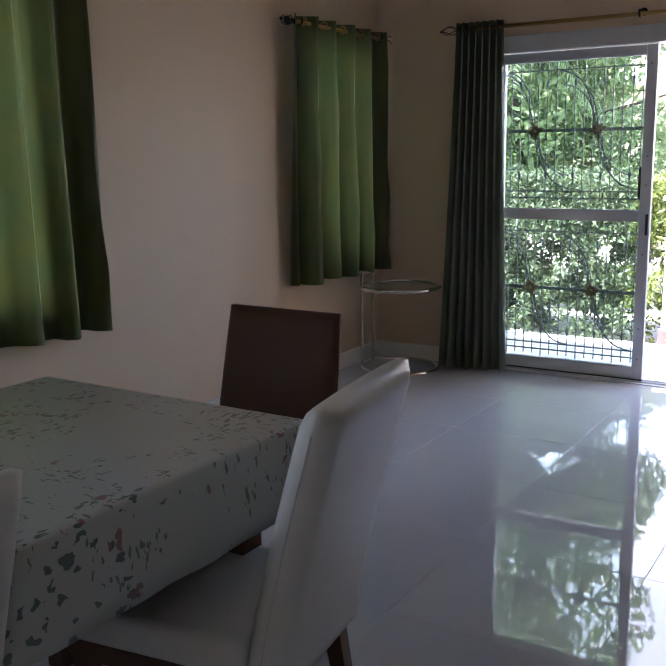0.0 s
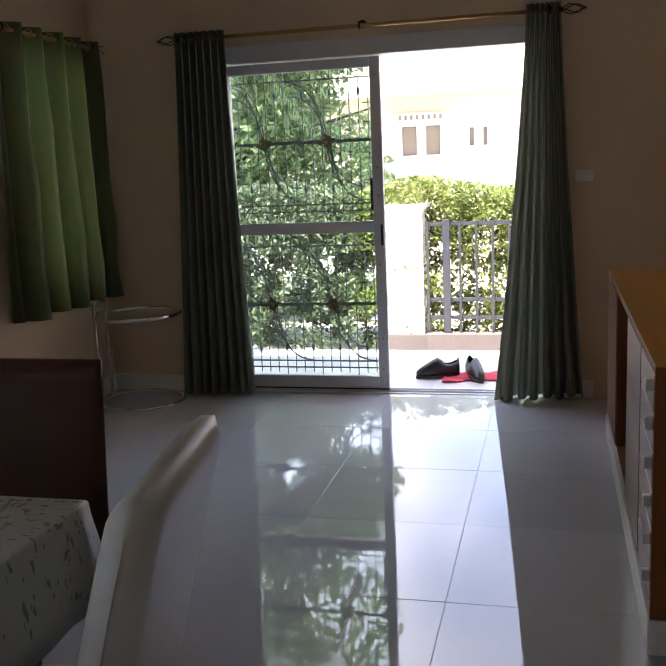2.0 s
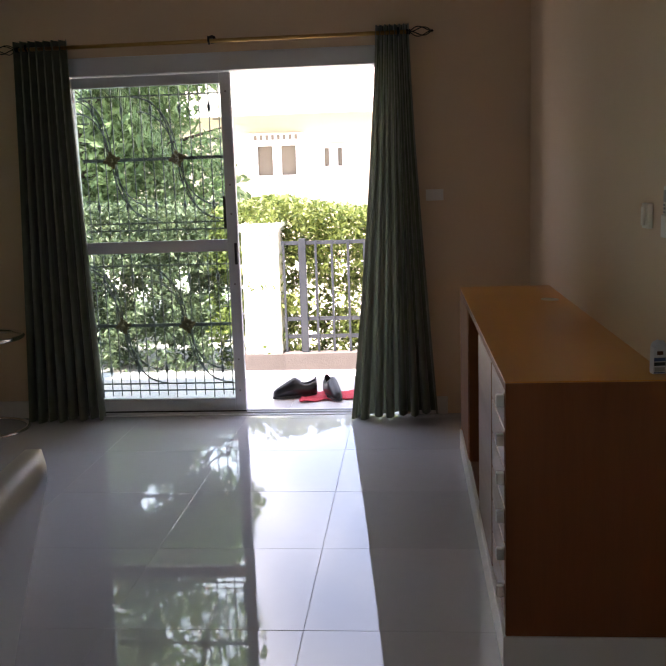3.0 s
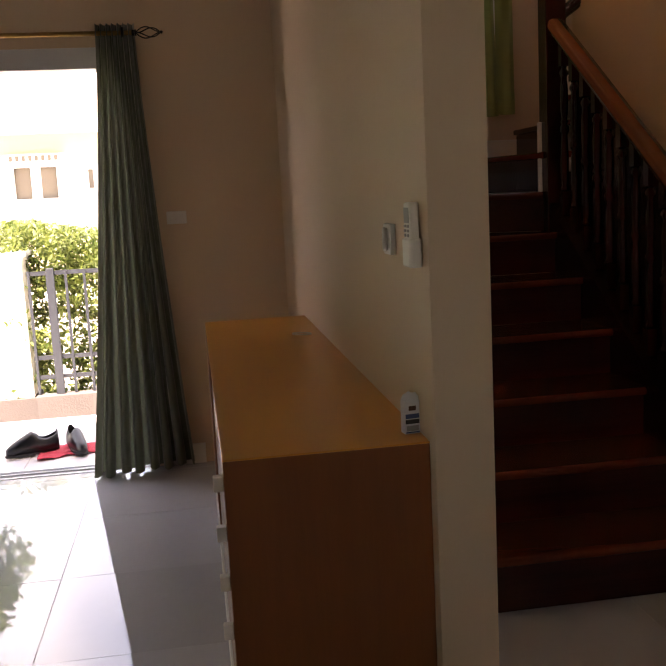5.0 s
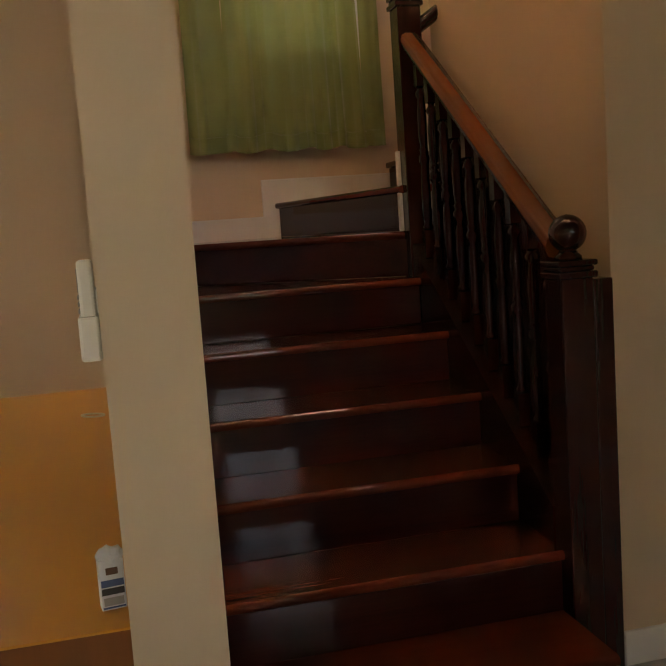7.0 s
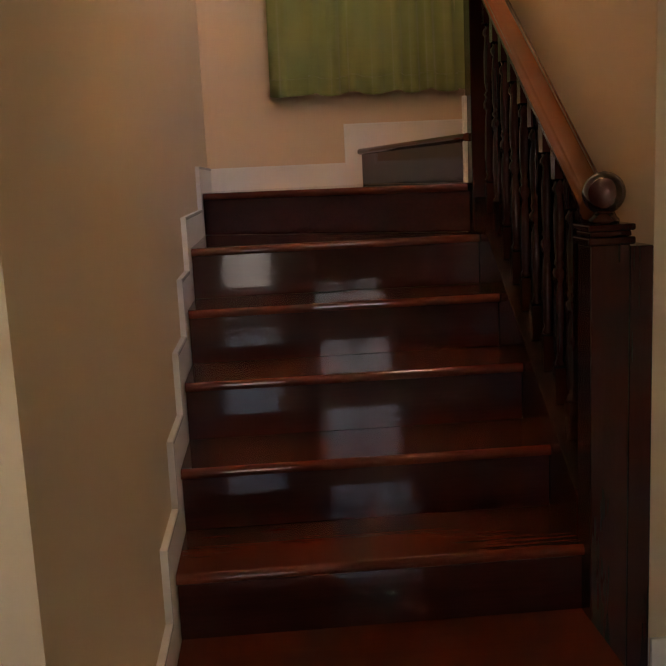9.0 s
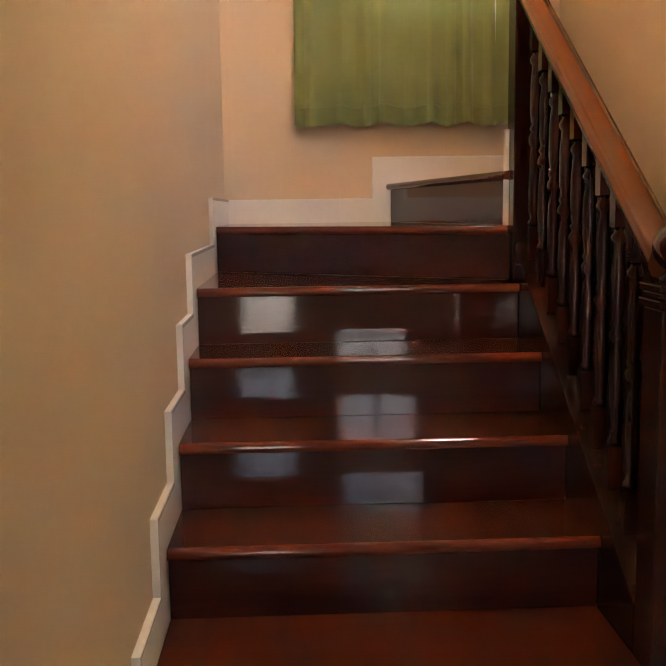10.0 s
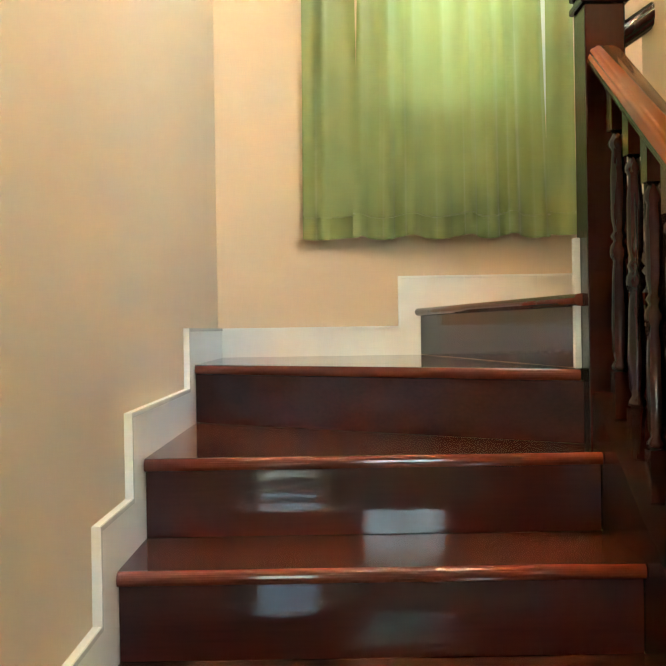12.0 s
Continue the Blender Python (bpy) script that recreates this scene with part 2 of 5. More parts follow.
# Same hedge leaves, with the shade put into a darker, greyer green.
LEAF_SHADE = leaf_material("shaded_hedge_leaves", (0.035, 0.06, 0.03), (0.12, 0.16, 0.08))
# Leaf tones lightened to carry the haze of the door's glass.
LEAF_TREE = leaf_material("tree_leaves", (0.09, 0.15, 0.06), (0.24, 0.33, 0.14))
DARK_GLASS = material("curtained_window_glass", (0.21, 0.18, 0.14), 0.08, bump=0)
LEAF_PALM = leaf_material("palm_leaves", (0.03, 0.055, 0.025), (0.09, 0.14, 0.05))


def print_cloth():
    """White oilcloth with scattered small faded flowers and sprigs."""
    m = material("flowered_oilcloth", (0.46, 0.465, 0.43), 0.32, other=(0.41, 0.415, 0.385), scale=3, bump=0.02, bump_scale=40)
    nt, nodes = m.node_tree, m.node_tree.nodes
    p = nodes["Principled BSDF"]
    base = p.inputs["Base Color"].links[0].from_socket
    tc = nodes.new("ShaderNodeTexCoord")
    for scale, lo, colour, offset, stretch in ((40, 0.27, (0.07, 0.11, 0.10), 0.0, (1.5, 0.6, 0.8)), (30, 0.25, (0.30, 0.12, 0.10), 3.3, (1, 1, 1)), (44, 0.25, (0.10, 0.17, 0.11), 7.1, (0.6, 1.6, 0.6))):
        mp = nodes.new("ShaderNodeMapping")
        mp.inputs["Location"].default_value = (offset, offset, offset)
        mp.inputs["Scale"].default_value = stretch
        mp.inputs["Rotation"].default_value = (0, 0, 0.5 + offset)
        nt.links.new(tc.outputs["Object"], mp.inputs[0])
        v = nodes.new("ShaderNodeTexVoronoi")
        v.inputs["Scale"].default_value = scale
        warp = nodes.new("ShaderNodeTexNoise")
        warp.inputs["Scale"].default_value = 55
        nt.links.new(mp.outputs[0], warp.inputs["Vector"])
        wm = nodes.new("ShaderNodeMix")
        wm.data_type = 'VECTOR'
        wm.inputs[0].default_value = 0.035
        nt.links.new(mp.outputs[0], wm.inputs[4])
        nt.links.new(warp.outputs["Color"], wm.inputs[5])
        nt.links.new(wm.outputs[1], v.inputs["Vector"])
        cl = nodes.new("ShaderNodeTexNoise")
        cl.inputs["Scale"].default_value = 5.0
        nt.links.new(mp.outputs[0], cl.inputs["Vector"])
        gate = nodes.new("ShaderNodeMath")
        gate.operation = 'GREATER_THAN'
        gate.inputs[1].default_value = 0.545
        nt.links.new(cl.outputs[0], gate.inputs[0])
        spot = nodes.new("ShaderNodeMath")
        spot.operation = 'LESS_THAN'
        spot.inputs[1].default_value = lo
        nt.links.new(v.outputs["Distance"], spot.inputs[0])
        both = nodes.new("ShaderNodeMath")
        both.operation = 'MULTIPLY'
        nt.links.new(gate.outputs[0], both.inputs[0])
        nt.links.new(spot.outputs[0], both.inputs[1])
        soft = nodes.new("ShaderNodeMath")
        soft.operation = 'MULTIPLY'
        soft.inputs[1].default_value = 0.88
        nt.links.new(both.outputs[0], soft.inputs[0])
        mx = nodes.new("ShaderNodeMix")
        mx.data_type = 'RGBA'
        nt.links.new(soft.outputs[0], mx.inputs[0])
        nt.links.new(base, mx.inputs[6])
        mx.inputs[7].default_value = (*colour, 1)
        base = mx.outputs[2]
    nt.links.new(base, p.inputs["Base Color"])
    return m


OILCLOTH = print_cloth()


# ---- mesh helpers ----
def box(bm, x0, x1, y0, y1, z0, z1):
    v = [bm.verts.new((x, y, z)) for z in (z0, z1) for y in (y0, y1) for x in (x0, x1)]
    for f in ((0, 2, 3, 1), (4, 5, 7, 6), (0, 1, 5, 4), (2, 6, 7, 3), (0, 4, 6, 2), (1, 3, 7, 5)):
        bm.faces.new([v[i] for i in f])
    return v


def boxes(*dims, bevel=0.0, segments=2):
    bm = bmesh.new()
    for d in dims:
        box(bm, *d)
    if bevel:
        bmesh.ops.bevel(bm, geom=bm.edges[:], offset=bevel, segments=segments, affect='EDGES', profile=0.5)
    return bm


def tube(bm, pts, r, n=8, closed=False):
    """A round bar swept along points; r may be one radius or one for each point."""
    pts = [Vector(p) for p in pts]
    rad = r if isinstance(r, (list, tuple)) else [r] * len(pts)
    rings, last = [], None
    for i, p in enumerate(pts):
        a = pts[(i - 1) % len(pts)] if closed or i else p
        b = pts[(i + 1) % len(pts)] if closed or i < len(pts) - 1 else p
        d = (b - a).normalized()
        if last is None:
            u = d.orthogonal().normalized()
        else:
            u = (last - d * last.dot(d)).normalized()
        last = u
        w = d.cross(u)
        rings.append([bm.verts.new(p + (u * math.cos(2 * math.pi * k / n) + w * math.sin(2 * math.pi * k / n)) * rad[i]) for k in range(n)])
    pairs = list(zip(rings, rings[1:])) + ([(rings[-1], rings[0])] if closed else [])
    for a, b in pairs:
        for k in range(n):
            f = bm.faces.new((a[k], a[(k + 1) % n], b[(k + 1) % n], b[k]))
            f.smooth = True
    if not closed:
        bm.faces.new(rings[0][::-1])
        bm.faces.new(rings[-1])


def lathe(bm, profile, n=16, x=0, y=0, z=0):
    """A turned shape about an upright axis, from (radius, height) pairs."""
    rings = [[bm.verts.new((x + r * math.cos(2 * math.pi * k / n), y + r * math.sin(2 * math.pi * k / n), z + h)) for k in range(n)] for r, h in profile]
    for a, b in zip(rings, rings[1:]):
        for k in range(n):
            f = bm.faces.new((a[k], a[(k + 1) % n], b[(k + 1) % n], b[k]))
            f.smooth = True
    bm.faces.new(rings[0][::-1])
    bm.faces.new(rings[-1])


def prism(bm, outline, place, depth):
    """An outline carried through depth: place(u, v, w) gives the point in the world."""
    a = [bm.verts.new(place(u, v, 0)) for u, v in outline]
    b = [bm.verts.new(place(u, v, depth)) for u, v in outline]
    bm.faces.new(a)
    bm.faces.new(b[::-1])
    for i in range(len(a)):
        j = (i + 1) % len(a)
        bm.faces.new((a[j], a[i], b[i], b[j]))
    bmesh.ops.recalc_face_normals(bm, faces=bm.faces[:])


def mesh_of(name, bm, mat, smooth=False):
    me = bpy.data.meshes.new(name)
    bmesh.ops.recalc_face_normals(bm, faces=bm.faces[:])
    if smooth:
        for f in bm.faces:
            f.smooth = True
    bm.to_mesh(me)
    bm.free()
    me.materials.append(mat)
    return me


def part(name, bm, mat, parent, label="", smooth=False):
    ob = new(name, mesh_of(name, bm, mat, smooth))
    ob.parent = parent
    if label:
        tagged(ob, label)
    return ob


def single(name, bm, mat, label, category, group="", kind="", smooth=False, at=None):
    ob = new(name, mesh_of(name, bm, mat, smooth))
    if at:
        ob.matrix_basis = at
    return tagged(ob, label, category, group, kind)


def thing(name, m, label, category, group="", kind=""):
    ob = new(name)
    ob.empty_display_size = 0.1
    ob.matrix_basis = m
    return tagged(ob, label, category, group, kind)


def structure(name, bm, mat, label, category):
    return single(name, bm, mat, label, category, kind="structure")


def wall_mesh(axis, a0, a1, b0, b1, z0, z1, holes=()):
    """A wall along axis 'x' or 'y' from a0 to a1, b0 to b1 thick, with openings (a0, a1, z0, z1) cut through."""
    us = sorted({a0, a1, *[h[0] for h in holes], *[h[1] for h in holes]})
    zs = sorted({z0, z1, *[h[2] for h in holes], *[h[3] for h in holes]})
    us = [u for u in us if a0 <= u <= a1]
    zs = [z for z in zs if z0 <= z <= z1]

    def solid(i, j):
        if not (0 <= i < len(us) - 1 and 0 <= j < len(zs) - 1):
            return False
        u, z = (us[i] + us[i + 1]) / 2, (zs[j] + zs[j + 1]) / 2
        return not any(h[0] < u < h[1] and h[2] < z < h[3] for h in holes)
    bm = bmesh.new()

    def quad(*p):
        bm.faces.new([bm.verts.new((u, b, z) if axis == 'x' else (b, u, z)) for u, b, z in p])
    for i in range(len(us) - 1):
        for j in range(len(zs) - 1):
            if not solid(i, j):
                continue
            u0, u1, w0, w1 = us[i], us[i + 1], zs[j], zs[j + 1]
            for b in (b0, b1):
                quad((u0, b, w0), (u1, b, w0), (u1, b, w1), (u0, b, w1))
            if not solid(i - 1, j):
                quad((u0, b0, w0), (u0, b1, w0), (u0, b1, w1), (u0, b0, w1))
            if not solid(i + 1, j):
                quad((u1, b0, w0), (u1, b1, w0), (u1, b1, w1), (u1, b0, w1))
            if not solid(i, j - 1):
                quad((u0, b0, w0), (u1, b0, w0), (u1, b1, w0), (u0, b1, w0))
            if not solid(i, j + 1):
                quad((u0, b0, w1), (u1, b0, w1), (u1, b1, w1), (u0, b1, w1))
    bmesh.ops.remove_doubles(bm, verts=bm.verts[:], dist=1e-5)
    return bm


# ---- the shell of the house ----
WEST, SOUTH, ROOM_H, WELL_H = -3.33, -6.3, 2.75, 5.2
PARTY_X, WALL_END = 0.12, -2.73
DOOR = (-2.58, -0.68, 0.0, 2.0)
WIN_A, WIN_B = (-0.88, -0.18, 0.72, 1.98), (-3.60, -2.70, 0.72, 1.98)
# Unseen opening added for the room's fill lamp.
FILL_WIN = (-5.85, -4.85, 0.88, 2.02)
STAIR_WIN = (0.75, 1.42, 2.16, 3.05)
HIGH_WIN, LOW_WIN = (0.80, 1.52, 1.62, 2.58), (-0.10, 0.44, 0.10, 1.5)
BACK_Y, RIGHT_X, RIGHT_END = 0.907, 1.314, -1.665

structure("wall_north", wall_mesh('x', WEST - 0.15, 0.0, 0.0, 0.15, -0.15, ROOM_H, [DOOR]), PAINT, "beige painted wall with a wide sliding door opening", "wall")
structure("wall_west", wall_mesh('y', SOUTH - 0.15, 0.0, WEST - 0.15, WEST, -0.15, ROOM_H, [WIN_A, WIN_B, FILL_WIN]), PAINT, "beige painted wall with curtained windows", "wall")
structure("wall_party", wall_mesh('y', WALL_END, BACK_Y, 0.0, PARTY_X, 0.0, WELL_H), PAINT, "cream painted wall between living room and stairs", "wall")
structure("wall_stair_back", wall_mesh('x', 0.0, 3.0, BACK_Y, BACK_Y + 0.15, 0.0, WELL_H, [STAIR_WIN]), PAINT, "cream painted stairwell wall with a small window", "wall")
structure("wall_stair_right", wall_mesh('y', RIGHT_END + 0.12, -0.40, RIGHT_X, RIGHT_X + 0.10, 0.0, WELL_H), PAINT, "warm cream wall beside the staircase", "wall")
structure("wall_hall", wall_mesh('x', RIGHT_X, 3.0, RIGHT_END, RIGHT_END + 0.12, 0.0, WELL_H), PAINT, "cream painted wall beside the stair opening", "wall")
# The small upper opening is added, to let the stairwell fill in.
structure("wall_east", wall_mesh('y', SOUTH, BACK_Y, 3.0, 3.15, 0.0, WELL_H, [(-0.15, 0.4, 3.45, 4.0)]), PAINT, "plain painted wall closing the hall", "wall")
structure("wall_south", wall_mesh('x', WEST, 3.15, SOUTH - 0.15, SOUTH, -0.15, ROOM_H, [HIGH_WIN, LOW_WIN]), PAINT, "plain painted wall with a tall narrow window and a high barred one", "wall")
structure("wall_upper_south", wall_mesh('x', PARTY_X, RIGHT_X, WALL_END + 0.5, WALL_END + 0.62, ROOM_H, WELL_H), PAINT, "upper wall closing the stairwell", "wall")
structure("ceiling", boxes((WEST - 0.15, PARTY_X, SOUTH - 0.15, 0.15, ROOM_H, ROOM_H + 0.15), (PARTY_X, 3.15, SOUTH - 0.15, WALL_END + 0.5, ROOM_H, ROOM_H + 0.15),
                           (RIGHT_X, 3.15, WALL_END + 0.5, RIGHT_END, ROOM_H, ROOM_H + 0.15)), CEILING_PAINT, "plain pale ceiling", "ceiling")
# Unseen overhang added to block the sun through the south windows.
structure("eaves", boxes((WEST - 0.15, 3.15, SOUTH - 1.35, SOUTH - 0.151, ROOM_H, ROOM_H + 0.12)), CEILING_PAINT, "unseen plain eaves added to keep the sun off the floor inside", "eaves")
structure("ceiling_stairwell", boxes((0.0, 3.15, WALL_END + 0.5, BACK_Y + 0.15, WELL_H, WELL_H + 0.12)), CEILING_PAINT, "plain pale ceiling above the stairwell", "ceiling")


def baseboards():
    runs = (("baseboard", (WEST, -2.62, -0.014, -0.001, 0, 0.10)), ("baseboard", (-0.66, -0.45, -0.014, -0.001, 0, 0.10)),
            ("baseboard", (WEST + 0.001, WEST + 0.014, SOUTH, -0.016, 0, 0.10)), ("baseboard", (0.002, PARTY_X - 0.002, WALL_END - 0.014, WALL_END - 0.001, 0, 0.10)),
            ("baseboard", (RIGHT_X + 0.002, 3.0, RIGHT_END - 0.014, RIGHT_END - 0.001, 0, 0.10)), ("baseboard", (RIGHT_X - 0.014, RIGHT_X - 0.001, RIGHT_END - 0.01, -1.6, 0, 0.10)))
    for name, d in runs:
        structure(name, boxes(d, bevel=0.003), WHITE_PAINT, "white painted baseboard along the wall", "baseboard")


baseboards()
structure("floor", boxes((WEST - 0.1, 3.05, SOUTH - 0.1, 0.14, -0.15, -0.001), (0.05, 3.05, 0.10, BACK_Y + 0.05, -0.15, -0.001)), GROUT, "pale grouted bed under the polished tiles", "floor")


# ---- sliding door and its iron grille ----
def arc(bm, x, z, sx, sz, y, w, h, r):
    """A quarter bow that leaves the rosette upright and ends level."""
    pts = []
    for i in range(13):
        a = math.pi / 2 * i / 12
        pts.append((x + sx * w * (1 - math.cos(a)), y, z + sz * h * math.sin(a)))
    tube(bm, pts, r, 6)


def grille(parent, x0, x1, z0, z1, bar_z, flowers, y):
    g = part("grille", boxes((x0, x1, y - 0.004, y + 0.004, bar_z - 0.009, bar_z + 0.009)), GRILLE_IRON, parent, "dark painted wrought iron security grille")
    n = 15
    for i in range(n):
        x = x0 + 0.02 + (x1 - x0 - 0.04) * i / (n - 1)
        bm = bmesh.new()
        box(bm, x - 0.0026, x + 0.0026, y - 0.003, y + 0.003, z0 + (0.0 if i % 4 else -0.02), z1)
        if i % 3 == 1:
            for zz in (bar_z - 0.26, bar_z + 0.27):
                lathe(bm, [(0.003, -0.03), (0.009, -0.012), (0.010, 0.0), (0.009, 0.012), (0.003, 0.03)], 8, x, y, zz)
        part("bar", bm, GRILLE_IRON, g)
    for z in (z0 + 0.03, z0 + 0.07, z1 - 0.06):
        part("crossbar", boxes((x0, x1, y - 0.004, y + 0.004, z - 0.004, z + 0.004)), GRILLE_IRON, g)
    for z in (z1 - 0.2, bar_z + 0.1, bar_z - 0.1, z0 + 0.2):
        bm = bmesh.new()
        for xa in (x0, x1 - 0.055):
            box(bm, xa, xa + 0.055, y - 0.0035, y + 0.0035, z - 0.003, z + 0.003)
        part("side_link", bm, GRILLE_IRON, g)
    for fx in flowers:
        for k, (w, h) in enumerate(((0.24, 0.34), (0.20, 0.26), (0.17, 0.33))):
            bm = bmesh.new()
            arc(bm, fx - 0.012 * k, bar_z, -1, 1, y - 0.006, min(w, fx - x0), h, 0.0045)
            part("scroll", bm, GRILLE_IRON, g)
            bm = bmesh.new()
            arc(bm, fx + 0.012 * k, bar_z, 1, -1, y - 0.006, min(w, x1 - fx), h, 0.0045)
            part("scroll", bm, GRILLE_IRON, g)
        bm = bmesh.new()
        for k in range(8):
            a = 2 * math.pi * k / 8 + 0.2
            rr = 0.032 if k % 2 else 0.045
            c = Vector((fx + rr * 0.6 * math.cos(a), y - 0.012, bar_z + rr * 0.6 * math.sin(a)))
            m = Matrix.Translation(c) @ Matrix.Rotation(-a, 4, 'Y') @ Matrix.Diagonal((rr * 0.62, 0.006, 0.015, 1))
            bmesh.ops.create_icosphere(bm, subdivisions=1, radius=1.0, matrix=m)
        bmesh.ops.create_icosphere(bm, subdivisions=1, radius=0.012, matrix=Matrix.Translation((fx, y - 0.018, bar_z)))
        part("rosette", bm, ROSETTE, g, "cast iron flower on the grille bar")
    return g


def sliding_door():
    frame_ob = thing("door_1", pose(0, 0, 0), "white aluminium sliding door, one leaf open, with iron grille", "door", kind="structure")
    x0, x1, _, top = DOOR
    part("frame_head", boxes((x0, x1, -0.004, 0.135, 1.905, top), bevel=0.003), ALU, frame_ob)
    part("frame_jamb", boxes((x0, x0 + 0.045, -0.004, 0.135, 0.0, 1.904), bevel=0.003), ALU, frame_ob)
    part("frame_jamb", boxes((x1 - 0.045, x1, -0.004, 0.135, 0.0, 1.904), bevel=0.003), ALU, frame_ob)
    part("sill_track", boxes((x0 + 0.046, x1 - 0.046, 0.0, 0.135, -0.03, 0.004), (x0 + 0.046, x1 - 0.046, 0.03, 0.036, 0.004, 0.014), (x0 + 0.046, x1 - 0.046, 0.08, 0.086, 0.004, 0.014)), ALU, frame_ob)
    lx0, lx1, y0, y1 = -2.53, -1.595, 0.035, 0.075
    leaf = part("door_leaf", boxes((lx0, lx0 + 0.055, y0, y1, 0.022, 1.90), (lx1 - 0.06, lx1, y0, y1, 0.022, 1.90), (lx0 + 0.055, lx1 - 0.06, y0, y1, 1.845, 1.90),
                                   (lx0 + 0.055, lx1 - 0.06, y0, y1, 0.022, 0.092), (lx0 + 0.055, lx1 - 0.06, y0, y1, 0.935, 1.0), bevel=0.003), ALU, frame_ob, "white aluminium leaf with two panes")
    for z0, z1 in ((0.092, 0.935), (1.0, 1.845)):
        pane = part("pane", boxes((lx0 + 0.053, lx1 - 0.058, 0.052, 0.057, z0 - 0.002, z1 + 0.002)), GLASS, leaf, "clear faintly green glass pane")
        pane.visible_shadow = False
    part("bottom_seal", boxes((lx0, lx1 - 0.002, y0 + 0.004, y1 - 0.004, 0.006, 0.0215)), RUBBER, leaf)
    part("pull", boxes((lx1 - 0.022, lx1 - 0.006, y0 - 0.012, y0 - 0.0005, 0.86, 0.98), bevel=0.004), DARK_PLASTIC, leaf, "dark recessed pull handle")
    part("lock", boxes((lx1 - 0.085, lx1 - 0.062, 0.082, 0.10, 1.06, 1.24), bevel=0.004), BLACK_IRON, leaf, "black grille lock")
    bm = bmesh.new()
    for z in (0.14, 0.32, 0.75, 1.14, 1.3, 1.8):
        lathe(bm, [(0.006, 0), (0.006, 0.003), (0.003, 0.004)], 8, 0, 0, 0)
        for v in bm.verts[-24:]:
            v.co = (lx1 - 0.03 + v.co.x, y0 - v.co.z, z + v.co.y)
    part("screws", bm, GREY_PLASTIC, leaf)
    grille(leaf, -2.47, -1.66, 1.03, 1.86, 1.455, (-2.30, -1.925), 0.105)
    grille(leaf, -2.47, -1.66, 0.10, 0.92, 0.515, (-2.30, -1.925), 0.105)
    return frame_ob


sliding_door()


def window_unit(name, y0, y1, z0, z1, x):
    w = thing(name, pose(x, 0, 0), "white framed west window, curtained where it is in view", "window", kind="structure")
    t = 0.045
    part("window_frame", boxes((0, 0.06, y0, y0 + t, z0, z1), (0, 0.06, y1 - t, y1, z0, z1), (0, 0.06, y0 + t, y1 - t, z1 - t, z1), (0, 0.06, y0 + t, y1 - t, z0, z0 + t),
                               (0.005, 0.055, (y0 + y1) / 2 - 0.02, (y0 + y1) / 2 + 0.02, z0 + t, z1 - t), bevel=0.003), ALU, w)
    for a, b in ((y0 + t, (y0 + y1) / 2 - 0.02), ((y0 + y1) / 2 + 0.02, y1 - t)):
        p = part("pane", boxes((0.028, 0.033, a, b, z0 + t, z1 - t)), GLASS, w)
        p.visible_shadow = False
    part("window_sill", boxes((0.065, 0.13, y0 - 0.03, y1 + 0.03, z0 - 0.03, z0 - 0.001), bevel=0.004), WHITE_PAINT, w)
    return w


window_unit("window_1", *WIN_A, WEST - 0.12)
window_unit("window_2", *WIN_B, WEST - 0.12)
# Added bare window around the fill lamp, never in view.
window_unit("fill_window", *FILL_WIN, WEST - 0.12)


def stair_window():
    x0, x1, z0, z1 = STAIR_WIN
    w = thing("window_3", pose(0, BACK_Y + 0.004, 0), "small white framed stairwell window", "window", kind="structure")
    t = 0.04
    part("window_frame", boxes((x0, x0 + t, 0, 0.06, z0, z1), (x1 - t, x1, 0, 0.06, z0, z1), (x0 + t, x1 - t, 0, 0.06, z1 - t, z1), (x0 + t, x1 - t, 0, 0.06, z0, z0 + t), (1.30, 1.335, 0, 0.06, z0 + t, z1 - t), bevel=0.003), ALU, w)
    p = part("pane", boxes((x0 + t, x1 - t, 0.028, 0.033, z0 + t, z1 - t)), MISTED, w)
    p.visible_shadow = False


stair_window()


